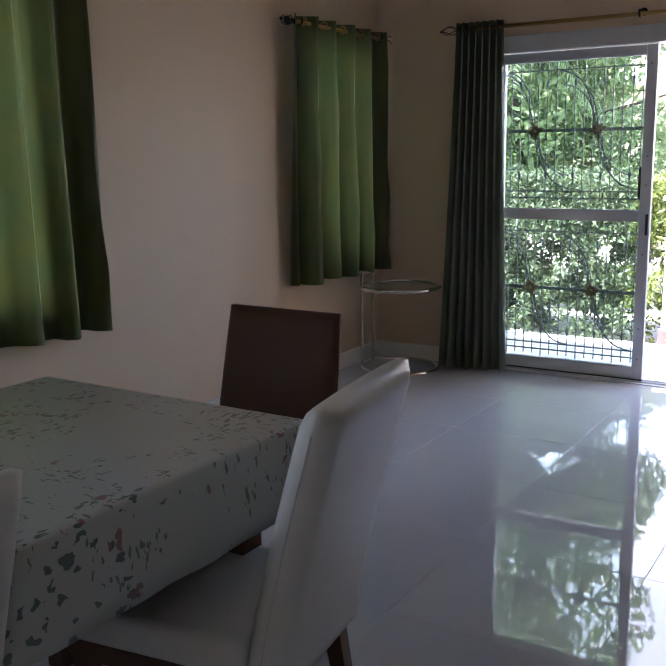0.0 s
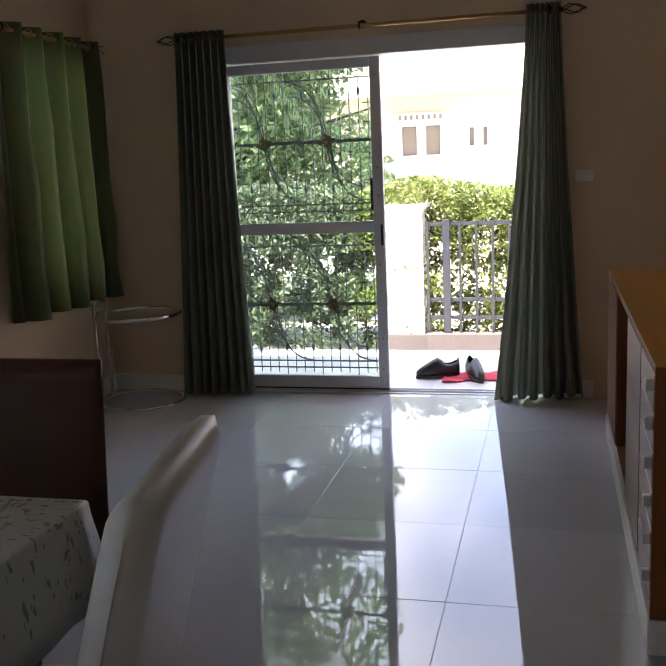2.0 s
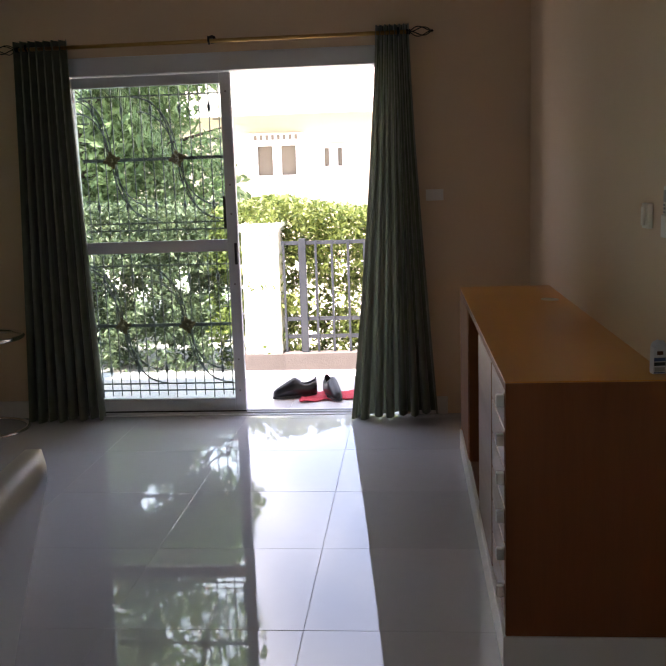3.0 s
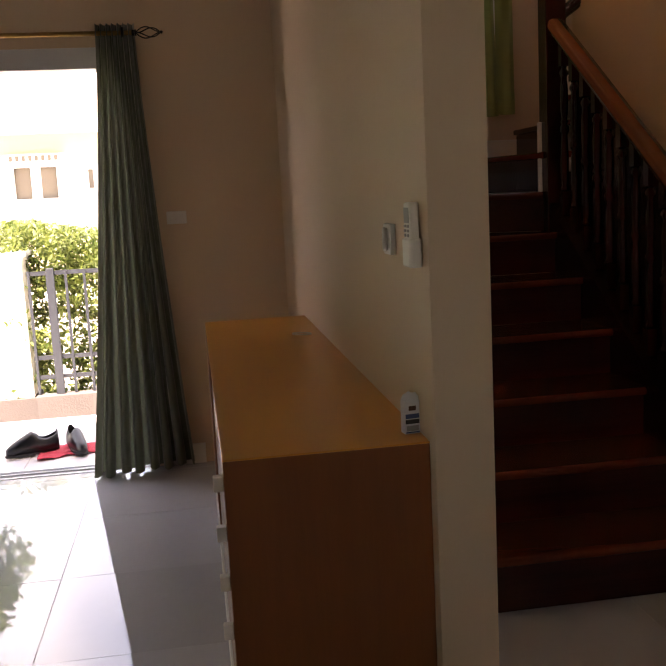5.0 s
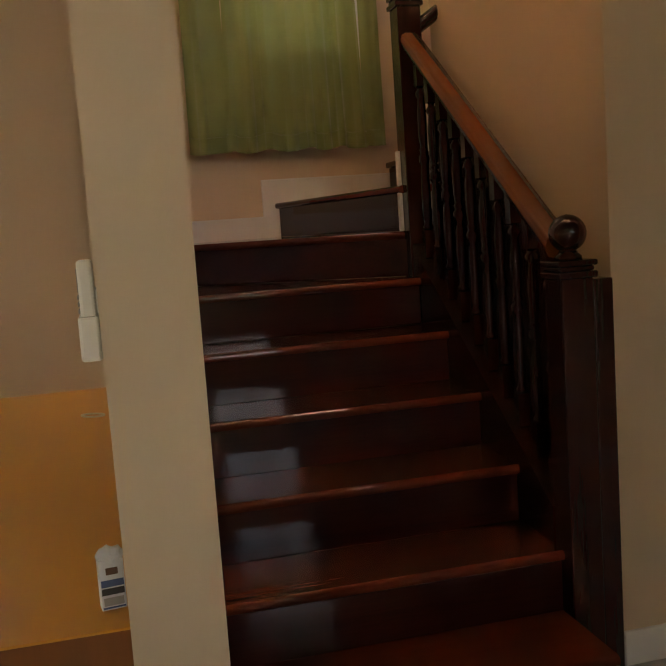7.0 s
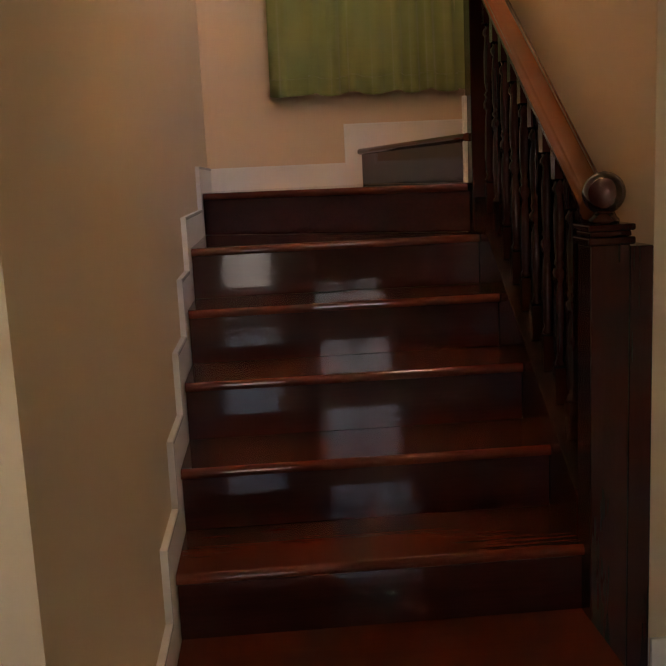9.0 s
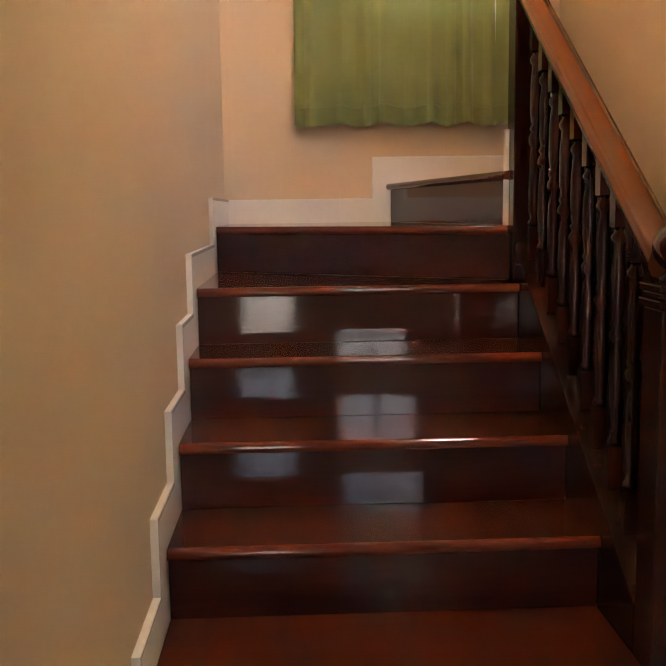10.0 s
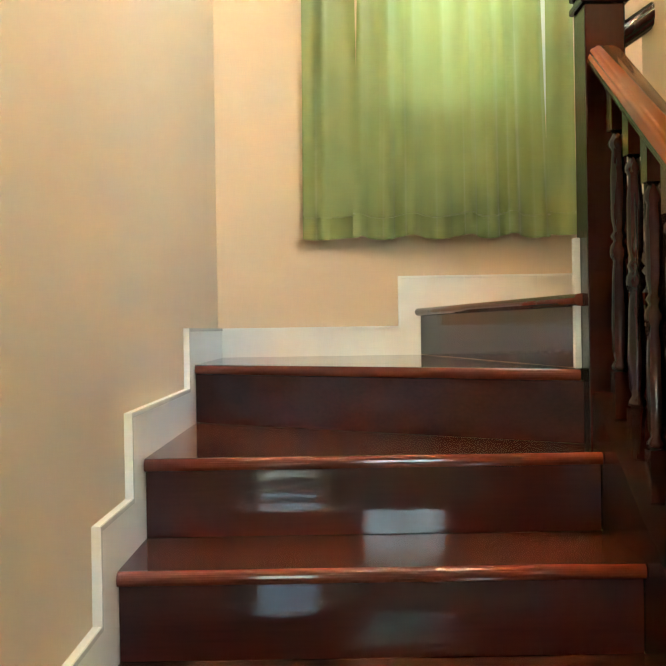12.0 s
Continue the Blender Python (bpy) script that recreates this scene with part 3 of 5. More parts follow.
def south_windows():
    w = thing("window_4", pose(0, SOUTH - 0.1, 0), "tall narrow frosted window in the back wall", "window", kind="structure")
    x0, x1, z0, z1 = LOW_WIN
    t = 0.04
    part("window_frame", boxes((x0, x0 + t, 0, 0.06, z0, z1), (x1 - t, x1, 0, 0.06, z0, z1), (x0 + t, x1 - t, 0, 0.06, z1 - t, z1), (x0 + t, x1 - t, 0, 0.06, z0, z0 + t), bevel=0.003), ALU, w)
    p = part("pane", boxes((x0 + t, x1 - t, 0.028, 0.033, z0 + t, z1 - t)), FROSTED, w)
    p.visible_shadow = False
    w = thing("window_6", pose(0, SOUTH - 0.1, 0), "high white framed window with upright bars in the back wall", "window", kind="structure")
    x0, x1, z0, z1 = HIGH_WIN
    zm = 2.36
    part("window_frame", boxes((x0, x0 + t, 0, 0.06, z0, z1), (x1 - t, x1, 0, 0.06, z0, z1), (x0 + t, x1 - t, 0, 0.06, z1 - t, z1), (x0 + t, x1 - t, 0, 0.06, z0, z0 + t),
                               (x0 + t, x1 - t, 0, 0.06, zm - 0.02, zm + 0.02), ((x0 + x1) / 2 - 0.02, (x0 + x1) / 2 + 0.02, 0, 0.06, z0 + t, zm - 0.02), bevel=0.003), ALU, w)
    for a, b, c, d, mat in ((x0 + t, (x0 + x1) / 2 - 0.02, z0 + t, zm - 0.02, MILKY), ((x0 + x1) / 2 + 0.02, x1 - t, z0 + t, zm - 0.02, MILKY), (x0 + t, x1 - t, zm + 0.02, z1 - t, GREEN_GLASS)):
        part("pane", boxes((a, b, 0.028, 0.033, c, d)), mat, w)
    for i in range(13):
        x = x0 + 0.075 + (x1 - x0 - 0.15) * i / 12
        part("bar", boxes((x - 0.007, x + 0.007, 0.065, 0.079, z0, z1)), GRILLE_IRON, w)


south_windows()


# ---- curtains ----
def curtain_mesh(width_top, width_bottom, height, folds, depth, lean=0.0, seed=0, skew=0.0, hem_wave=0.006, shift=0.0, uneven=1.0):
    """Hanging cloth in local x (along the rod), y (towards the room is minus) and z (down from the rod)."""
    rng = random.Random(seed)
    nu, nv = folds * 16, 36
    jitter = [uneven * rng.uniform(-0.4, 0.4) for _ in range(folds + 2)]
    size = [1 + uneven * rng.uniform(-0.4, 0.15) for _ in range(folds + 2)]
    bm = bmesh.new()
    grid = []
    for j in range(nv + 1):
        v = j / nv
        row = []
        w = width_top + (width_bottom - width_top) * v ** 1.3
        for i in range(nu + 1):
            u = i / nu
            ph = u * folds
            k = int(ph)
            f = ph - k
            ji = jitter[k] * (1 - f) + jitter[k + 1] * f
            si = size[k] * (1 - f) + size[k + 1] * f
            a = 2 * math.pi * (ph + ji * (0.35 + 0.4 * v)) + 0.5 * math.sin(3 * v + k) * v * 0.5
            y = depth * (0.6 + 0.5 * v) * si * (2 * abs(math.sin(a / 2)) ** 0.8 - 1 + 0.15 * math.sin(a * 2 + 1))
            x = (u - 0.5) * w + depth * 0.25 * math.sin(2 * a) * v + shift * v
            z = -height * v + (hem_wave * math.sin(a * 0.5 + 2) + skew * (u - 0.5)) * v
            row.append(bm.verts.new((x, y, z)))
        grid.append(row)
    for a, b in zip(grid, grid[1:]):
        for i in range(nu):
            f = bm.faces.new((a[i], a[i + 1], b[i + 1], b[i]))
            f.smooth = True
    return bm


def curtain(name, m, mat, label, rings=True, hem=False, **kw):
    c = thing(name, m, label, "curtain")
    part("drape", curtain_mesh(**kw), mat, c)
    if hem:
        kw2 = dict(kw)
        bm = curtain_mesh(**kw2)
        top = -kw["height"] + 0.10
        dead = [f for f in bm.faces if max(v.co.z for v in f.verts) > top + 0.03]
        bmesh.ops.delete(bm, geom=dead, context='FACES')
        for v in bm.verts:
            v.co.y -= 0.003
        part("hem", bm, mat, c, "stitched double hem")
        bm = curtain_mesh(**kw)
        bm.verts.ensure_lookup_table()
        row, nu = round(36 * (1 - 0.10 / kw["height"])), kw["folds"] * 16
        pts = [bm.verts[row * (nu + 1) + i].co + Vector((0, -0.004, 0)) for i in range(0, nu + 1, 2)]
        bm.free()
        bm = bmesh.new()
        tube(bm, pts, 0.0028, 5)
        part("seam", bm, mat, c, "stitched seam above the hem")
    if rings:
        n = kw["folds"]
        for i in range(n):
            x = ((i + 0.5) / n - 0.5) * kw["width_top"]
            bm = bmesh.new()
            tube(bm, [(x, 0.021 * math.cos(2 * math.pi * k / 12), -0.035 + 0.021 * math.sin(2 * math.pi * k / 12)) for k in range(12)], 0.005, 6, closed=True)
            part("grommet", bm, BRASS, c, "brass grommet ring")
    return c


def finial(bm, x, sign):
    """A cage of four bowed wires with a small ball at the tip."""
    for k in range(4):
        a0 = math.pi / 2 * k
        pts = []
        for i in range(9):
            s = i / 8
            r = 0.026 * math.sin(math.pi * s) ** 0.9 + 0.003
            a = a0 + 1.6 * s
            pts.append((x + sign * 0.105 * s, r * math.cos(a), r * math.sin(a)))
        tube(bm, pts, 0.0028, 5)
    lathe(bm, [(0.002, -0.008), (0.008, 0), (0.002, 0.008)], 8, x + sign * 0.112, 0, 0)


def curtain_rod(m, length, label, wall_gap=0.09, brackets=(0.02, 0.5, 0.98)):
    r = thing("curtain_rod", m, label, "curtain rod")
    bm = bmesh.new()
    tube(bm, [(-length / 2, 0, 0), (length / 2, 0, 0)], 0.011, 10)
    part("rod", bm, BRASS, r, "slim brass rod")
    for s in (-1, 1):
        bm = bmesh.new()
        tube(bm, [(s * length / 2, 0, 0), (s * (length / 2 + 0.02), 0, 0)], 0.014, 10)
        finial(bm, s * (length / 2 + 0.02), s)
        part("finial", bm, BLACK_IRON, r, "black twisted wire finial")
    for b in brackets:
        x = (b - 0.5) * length
        bm = bmesh.new()
        tube(bm, [(x, wall_gap - 0.002, 0.02), (x, wall_gap - 0.012, 0.02)], 0.022, 10)
        tube(bm, [(x, wall_gap - 0.01, 0.02), (x, 0.02, 0.012), (x, 0.0, -0.014), (x, -0.016, 0.0), (x, -0.012, 0.022)], 0.006, 6)
        part("bracket", bm, BLACK_IRON, r)
    return r


ROD_Z = 2.045
curtain_rod(pose(-1.673, -0.09, ROD_Z), 2.06, "brass curtain rod with black cage finials above the sliding door")
curtain("curtain", pose(-2.58, -0.09, ROD_Z + 0.04), CURTAIN_DARK, "dark green grommet curtain gathered beside the sliding door", rings=False, width_top=0.29, width_bottom=0.42, height=2.075, folds=7, depth=0.062, uneven=0.3, seed=3, skew=0.02, shift=-0.02)
curtain("curtain", pose(-0.715, -0.09, ROD_Z + 0.04), CURTAIN_DARK, "dark green grommet curtain drawn to the door's open side", rings=False, width_top=0.17, width_bottom=0.48, height=2.07, folds=7, depth=0.060, uneven=0.3, seed=8, skew=0.03, shift=-0.02)
curtain_rod(pose(WEST + 0.09, -0.56, 2.035, 0, 0, 90), 0.98, "brass curtain rod with black finials over the window", brackets=(0.05, 0.95))
curtain("curtain", pose(WEST + 0.09, -0.56, 2.075, 0, 0, 90), CURTAIN_GREEN, "short green satin grommet curtain drawn over a window", width_top=1.02, width_bottom=1.06, height=1.47, folds=5, depth=0.078, seed=5)
curtain_rod(pose(WEST + 0.09, -3.15, 2.035, 0, 0, 90), 1.10, "brass curtain rod with black finials over the window", brackets=(0.05, 0.95))
curtain("curtain", pose(WEST + 0.09, -3.13, 2.075, 0, 0, 90), CURTAIN_GREEN, "short green satin grommet curtain drawn over a window", width_top=1.14, width_bottom=1.2, height=1.47, folds=6, depth=0.074, seed=14)
curtain_rod(pose(0.97, BACK_Y - 0.08, 3.15), 1.1, "brass curtain rod above the stairwell window", wall_gap=0.08, brackets=(0.05, 0.95))
curtain("curtain", pose(0.562, BACK_Y - 0.080, 3.18), CURTAIN_STAIR, "narrow panel of lime green curtain at the stairwell", rings=False, hem=True, width_top=0.20, width_bottom=0.212, height=1.49, folds=2, depth=0.020, seed=2)
curtain("curtain", pose(1.016, BACK_Y - 0.085, 3.18), CURTAIN_STAIR, "lime green curtain glowing over the stairwell window", rings=False, hem=True, width_top=0.665, width_bottom=0.735, height=1.49, folds=7, depth=0.022, seed=4, hem_wave=0.009)
curtain("curtain", pose(1.428, BACK_Y - 0.085, 3.18), CURTAIN_STAIR, "narrow lime green curtain edge leaving a bright slit", rings=False, hem=True, width_top=0.10, width_bottom=0.112, height=1.485, folds=1, depth=0.018, seed=6)


# ---- staircase ----
RISE, RUN, FIRST = 0.178, 0.268, -1.929
TREAD_R = 1.15
NEWEL_X = 1.196


def stairs():
    st = thing("staircase", pose(0, 0, 0), "varnished dark red-brown wooden staircase with winding steps", "staircase")
    lo = PARTY_X + 0.018
    front = {k: FIRST + RUN * (k - 1) for k in range(1, 7)}
    for k in range(1, 7):
        z, y = RISE * k, front[k]
        right = TREAD_R if k > 1 else 1.15
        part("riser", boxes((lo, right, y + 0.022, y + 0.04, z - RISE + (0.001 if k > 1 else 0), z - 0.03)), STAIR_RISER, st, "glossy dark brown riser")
        bm = bmesh.new()
        if k < 6:
            box(bm, lo, right, y, y + RUN + 0.03, z - 0.03, z)
            edge = [e for e in bm.edges if all(abs(v.co.y - y) < 1e-6 for v in e.verts) and abs(e.verts[0].co.z - e.verts[1].co.z) < 1e-6]
        else:
            prism(bm, [(lo, y), (right, y), (right, -0.43), (lo, 0.24)], lambda u, v, w: (u, v, z - 0.03 + w), 0.03)
            edge = [e for e in bm.edges if all(abs(v.co.y - y) < 1e-6 for v in e.verts) and abs(e.verts[0].co.z - e.verts[1].co.z) < 1e-6]
        bmesh.ops.bevel(bm, geom=edge, offset=0.0145, segments=5, affect='EDGES', profile=0.5)
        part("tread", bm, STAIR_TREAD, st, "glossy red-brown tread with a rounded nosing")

    def winder(name_z, a, b, outline):
        """A winding step: its riser runs from a to b, its tread covers the outline."""
        a, b = Vector((*a, 0)), Vector((*b, 0))
        d = (b - a).normalized()
        nrm = Vector((-d.y, d.x, 0))
        bm = bmesh.new()
        q = [a, b, b + nrm * 0.018, a + nrm * 0.018]
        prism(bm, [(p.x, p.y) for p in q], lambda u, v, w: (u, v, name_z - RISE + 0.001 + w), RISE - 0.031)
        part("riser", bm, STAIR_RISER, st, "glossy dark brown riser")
        bm = bmesh.new()
        prism(bm, outline, lambda u, v, w: (u, v, name_z - 0.03 + w), 0.03)
        near = [e for e in bm.edges if abs(e.verts[0].co.z - e.verts[1].co.z) < 1e-6 and all(abs((v.co.xy - a.xy).dot(nrm.xy) + 0.022) < 0.012 for v in e.verts)]
        if near:
            bmesh.ops.bevel(bm, geom=near, offset=0.0145, segments=5, affect='EDGES', profile=0.5)
        part("tread", bm, STAIR_TREAD, st, "glossy red-brown winder tread")
    back = BACK_Y - 0.016
    # seventh step: from the newel to the left wall
    a, b = Vector((1.15, -0.445)), Vector((lo, 0.193))
    d = (b - a).normalized()
    n = Vector((-d.y, d.x)) * -1
    if n.y < 0:
        n = -n
    f0, f1 = a - n * 0.022, b - n * 0.022
    winder(RISE * 7, b, a, [(lo, f1.y + 0.001), (f0.x, f0.y), (1.15, 0.2), (0.97, back), (lo, back)])
    # eighth step: from the newel to the back wall
    a, b = Vector((1.150, -0.445)), Vector((0.90, back))
    d = (a - b).normalized()
    n = Vector((-d.y, d.x))
    f0, f1 = a - n * 0.022, b - n * 0.022
    winder(RISE * 8, b, a, [(f1.x, back), (f0.x, f0.y), (1.54, -0.40), (1.54, back)])
    for k in range(9, 14):
        x = 1.50 + 0.26 * (k - 9)
        z = RISE * k
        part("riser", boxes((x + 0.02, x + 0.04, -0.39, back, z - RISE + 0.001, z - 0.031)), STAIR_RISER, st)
        part("tread", boxes((x, x + 0.29, -0.39, back, z - 0.03, z), bevel=0.006), STAIR_TREAD, st)

    # string board under the balusters
    def sz(y):
        return RISE * 2 + (y - (FIRST + RUN)) * RISE / RUN
    y0, y1 = -1.60, -0.50
    bm = bmesh.new()
    prism(bm, [(y0, max(0, sz(y0) - 0.36)), (y1, sz(y1) - 0.34), (y1, sz(y1) + 0.07), (y0, sz(y0) + 0.07)], lambda u, v, w: (1.152 + w, u, v), 0.075)
    bmesh.ops.bevel(bm, geom=bm.edges[:], offset=0.005, segments=2, affect='EDGES')
    part("string", bm, STAIR_DARK, st, "dark sloping string board")
    bm = bmesh.new()
    prism(bm, [(y0, 0.0), (y1, 0.0), (y1, sz(y1) - 0.345), (y0, sz(y0) - 0.365)], lambda u, v, w: (1.165 + w, u, v), 0.045)
    part("side_panel", bm, STAIR_DARK, st, "dark panel closing the stair's side")

    def newel(y, z0, z1, ball):
        h = z1 - z0
        bm = boxes((NEWEL_X - 0.047, NEWEL_X + 0.047, y - 0.047, y + 0.047, z0, z1), bevel=0.004)
        post = part("newel_post", bm, STAIR_DARK, st, "square dark newel post")
        post_cap = boxes((NEWEL_X - 0.056, NEWEL_X + 0.056, y - 0.056, y + 0.056, z1 + 0.0005, z1 + 0.018), (NEWEL_X - 0.049, NEWEL_X + 0.049, y - 0.049, y + 0.049, z1 + 0.0185, z1 + 0.032),
                         (NEWEL_X - 0.056, NEWEL_X + 0.056, y - 0.056, y + 0.056, z1 + 0.0325, z1 + 0.048), bevel=0.004)
        part("cap", post_cap, STAIR_DARK, post, "moulded square cap")
        bm = bmesh.new()
        prof = [(0.036, 0.0485), (0.036, 0.058), (0.026, 0.066), (0.024, 0.072)]
        R = ball
        for i in range(1, 13):
            a = -math.pi / 2 + math.pi * i / 13 + 0.18
            if a < math.pi / 2:
                prof.append((R * math.cos(a), 0.068 + R + R * math.sin(a)))
        prof.append((0.003, 0.068 + 2 * R))
        lathe(bm, prof, 24, NEWEL_X, y, z1)
        part("ball", bm, STAIR_DARK, post, "polished turned ball finial")
    newel(-1.655, 0.0, 1.105, 0.05)
    newel(-0.45, RISE * 5, 2.09, 0.042)

    # handrail, with a moulded section
    sec = [(-0.040, 0.002), (-0.040, 0.036), (-0.027, 0.053), (0.027, 0.053), (0.040, 0.036), (0.040, 0.002), (0.024, -0.010), (-0.024, -0.010)]

    def rail_z(y):
        return 1.165 + (y + 1.61) * 0.695

    def rail(p0, p1, name="handrail"):
        bm = bmesh.new()
        side = Vector((p1 - p0).cross(Vector((0, 0, 1)))).normalized()
        rings = []
        for p in (p0, p1):
            rings.append([bm.verts.new(p + side * u + Vector((0, 0, v))) for u, v in sec])
        m = len(sec)
        for i in range(m):
            bm.faces.new((rings[0][i], rings[0][(i + 1) % m], rings[1][(i + 1) % m], rings[1][i]))
        bm.faces.new(rings[0])
        bm.faces.new(rings[1][::-1])
        long_edges = [e for e in bm.edges if (e.verts[0].co - e.verts[1].co).length > 0.3]
        bmesh.ops.bevel(bm, geom=long_edges, offset=0.006, segments=3, affect='EDGES')
        for f in bm.faces:
            f.smooth = len(f.verts) == 4
        for f in bm.faces:
            if len(f.verts) > 4:
                for e in f.edges:
                    e.smooth = False
        return part(name, bm, STAIR_DARK if name == "upper_handrail" else RAIL_WOOD, st, "polished wooden handrail")
    rail(Vector((NEWEL_X, -1.607, rail_z(-1.607))), Vector((NEWEL_X, -0.498, rail_z(-0.498))))
    rail(Vector((NEWEL_X + 0.048, -0.45, 2.00)), Vector((2.4, -0.45, 2.78)), "upper_handrail")

    # dark sheet on the wall behind the balusters, and the board between newel and wall
    bm = bmesh.new()
    prism(bm, [(-1.60, sz(-1.60) - 0.2), (-0.50, sz(-0.50) - 0.2), (-0.50, rail_z(-0.50) - 0.13), (-1.60, rail_z(-1.60) - 0.13)], lambda u, v, w: (1.278 + w, u, v), 0.035)
    part("baluster_backing", bm, STAIR_DARK, st, "dark sheet behind the balusters")
    part("filler_board", boxes((1.2435, RIGHT_X - 0.015, -1.70, -1.61, 0.0, 1.10), bevel=0.003), STAIR_DARK, st, "dark board between newel and wall")

    # turned balusters
    def baluster(y, z0, z1):
        h = z1 - z0
        bm = bmesh.new()
        s = 0.018
        box(bm, NEWEL_X - s, NEWEL_X + s, y - s, y + s, z0, z0 + h * 0.14)
        prof = [(0.013, 0.14), (0.020, 0.15), (0.020, 0.16), (0.012, 0.175), (0.018, 0.20), (0.019, 0.30), (0.0165, 0.42), (0.013, 0.47), (0.020, 0.485), (0.021, 0.50), (0.020, 0.515),
                (0.012, 0.53), (0.019, 0.545), (0.012, 0.56), (0.017, 0.60), (0.018, 0.72), (0.013, 0.80), (0.020, 0.815), (0.020, 0.83), (0.012, 0.845), (0.013, 0.86)]
        lathe(bm, [(r, q * h) for r, q in prof], 12, NEWEL_X, y, z0)
        box(bm, NEWEL_X - s, NEWEL_X + s, y - s, y + s, z0 + h * 0.86, z1)
        part("baluster", bm, STAIR_DARK, st, "turned dark baluster")
    for i in range(10):
        y = -1.545 + 0.108 * i
        baluster(y, sz(y) + 0.062, rail_z(y) - 0.004)
    for i in range(5):
        x = 1.36 + 0.14 * i
        bm = boxes((x - 0.017, x + 0.017, -0.467, -0.433, 1.30 + 0.6 * (x - 1.25), 1.995 + 0.6 * (x - 1.25)), bevel=0.004)
        part("baluster", bm, STAIR_DARK, st, "turned dark baluster")
    bm = bmesh.new()
    prism(bm, [(1.245, 0.9), (2.4, 1.6), (2.4, 1.98), (1.245, 1.31)], lambda u, v, w: (u, -0.475 + w, v), 0.05)
    part("upper_string", bm, STAIR_DARK, st)
    return st


stairs()


def lip_run(bm, line, place, depth, width=0.010):
    """A thin raised edge along a stepped line."""
    n = len(line)
    pts = [Vector(p) for p in line]
    inner = []
    for i, p in enumerate(pts):
        d0 = (p - pts[i - 1]).normalized() if i else None
        d1 = (pts[i + 1] - p).normalized() if i < n - 1 else None
        nrm = [Vector((d.y, -d.x)) for d in (d0, d1) if d]
        inner.append(p + sum(nrm, Vector((0, 0))) * width if len(nrm) == 2 and abs(nrm[0].dot(nrm[1])) < 0.5 else p + nrm[0] * width)
    outline = [tuple(p) for p in pts] + [tuple(p) for p in reversed(inner)]
    prism(bm, outline, place, depth)


def stair_skirting():
    """White stepped boards on the two walls beside the steps."""
    outline = []
    up, fw = 0.112, 0.108
    ys = [FIRST + RUN * (k - 1) for k in range(1, 7)] + [0.185]
    top = []
    top.append((ys[0] - fw, 0.0))
    for k, y in enumerate(ys, 1):
        top.append((y - fw, RISE * (k - 1) + up) if k > 1 else (y - fw, 0.10))
        top.append((y - fw, RISE * k + up))
    top.append((BACK_Y - 0.001, RISE * 7 + up))
    low = [(BACK_Y - 0.001, RISE * 7 - 0.1), (ys[6] + 0.05, RISE * 6 - 0.1), (ys[5] + 0.05, RISE * 5 - 0.1), (ys[0] + 0.1, 0.0)]
    bm = bmesh.new()
    prism(bm, top + low, lambda u, v, w: (PARTY_X + 0.001 + w, u, v), 0.0145)
    board = structure("trim", bm, WHITE_PAINT, "white stepped skirting board beside the stairs", "skirting")
    bm = bmesh.new()
    lip_run(bm, top, lambda u, v, w: (PARTY_X + 0.0157 + w, u, v), 0.003)
    part("lip", bm, LIP_PAINT, board, "raised white edge moulding")
    z7, z8 = RISE * 7, RISE * 8
    bm = bmesh.new()
    prism(bm, [(PARTY_X + 0.0165, z7 - 0.05), (0.90, z7 - 0.05), (0.90, z8 - 0.02), (1.9, z8 - 0.02), (1.9, z8 + 0.125), (0.815, z8 + 0.125), (0.815, z7 + up), (PARTY_X + 0.0165, z7 + up)],
          lambda u, v, w: (u, BACK_Y - 0.014 + w, v), 0.013)
    board = structure("trim", bm, WHITE_PAINT, "white stepped skirting board under the stair window", "skirting")
    bm = bmesh.new()
    lip_run(bm, [(PARTY_X + 0.02, z7 + up), (0.815, z7 + up), (0.815, z8 + 0.125), (1.9, z8 + 0.125)], lambda u, v, w: (u, BACK_Y - 0.0142 - w, v), 0.006)
    part("lip", bm, LIP_PAINT, board, "raised white edge moulding")
    bm = bmesh.new()
    prism(bm, [(0.818, z8 + 0.118), (0.824, z8 + 0.120), (0.897, z8 - 0.004), (0.891, z8 - 0.006)], lambda u, v, w: (u, BACK_Y - 0.0155 + w, v), 0.0014)
    part("mitre", bm, WHITE_PAINT, board, "raised mitre joint")
    bm = boxes((1.133, 1.1485, -0.437, -0.415, z7 + 0.0005, z7 + 0.31), bevel=0.003)
    structure("trim", bm, WHITE_PAINT, "white upright skirting end beside the inner newel post", "skirting")


stair_skirting()


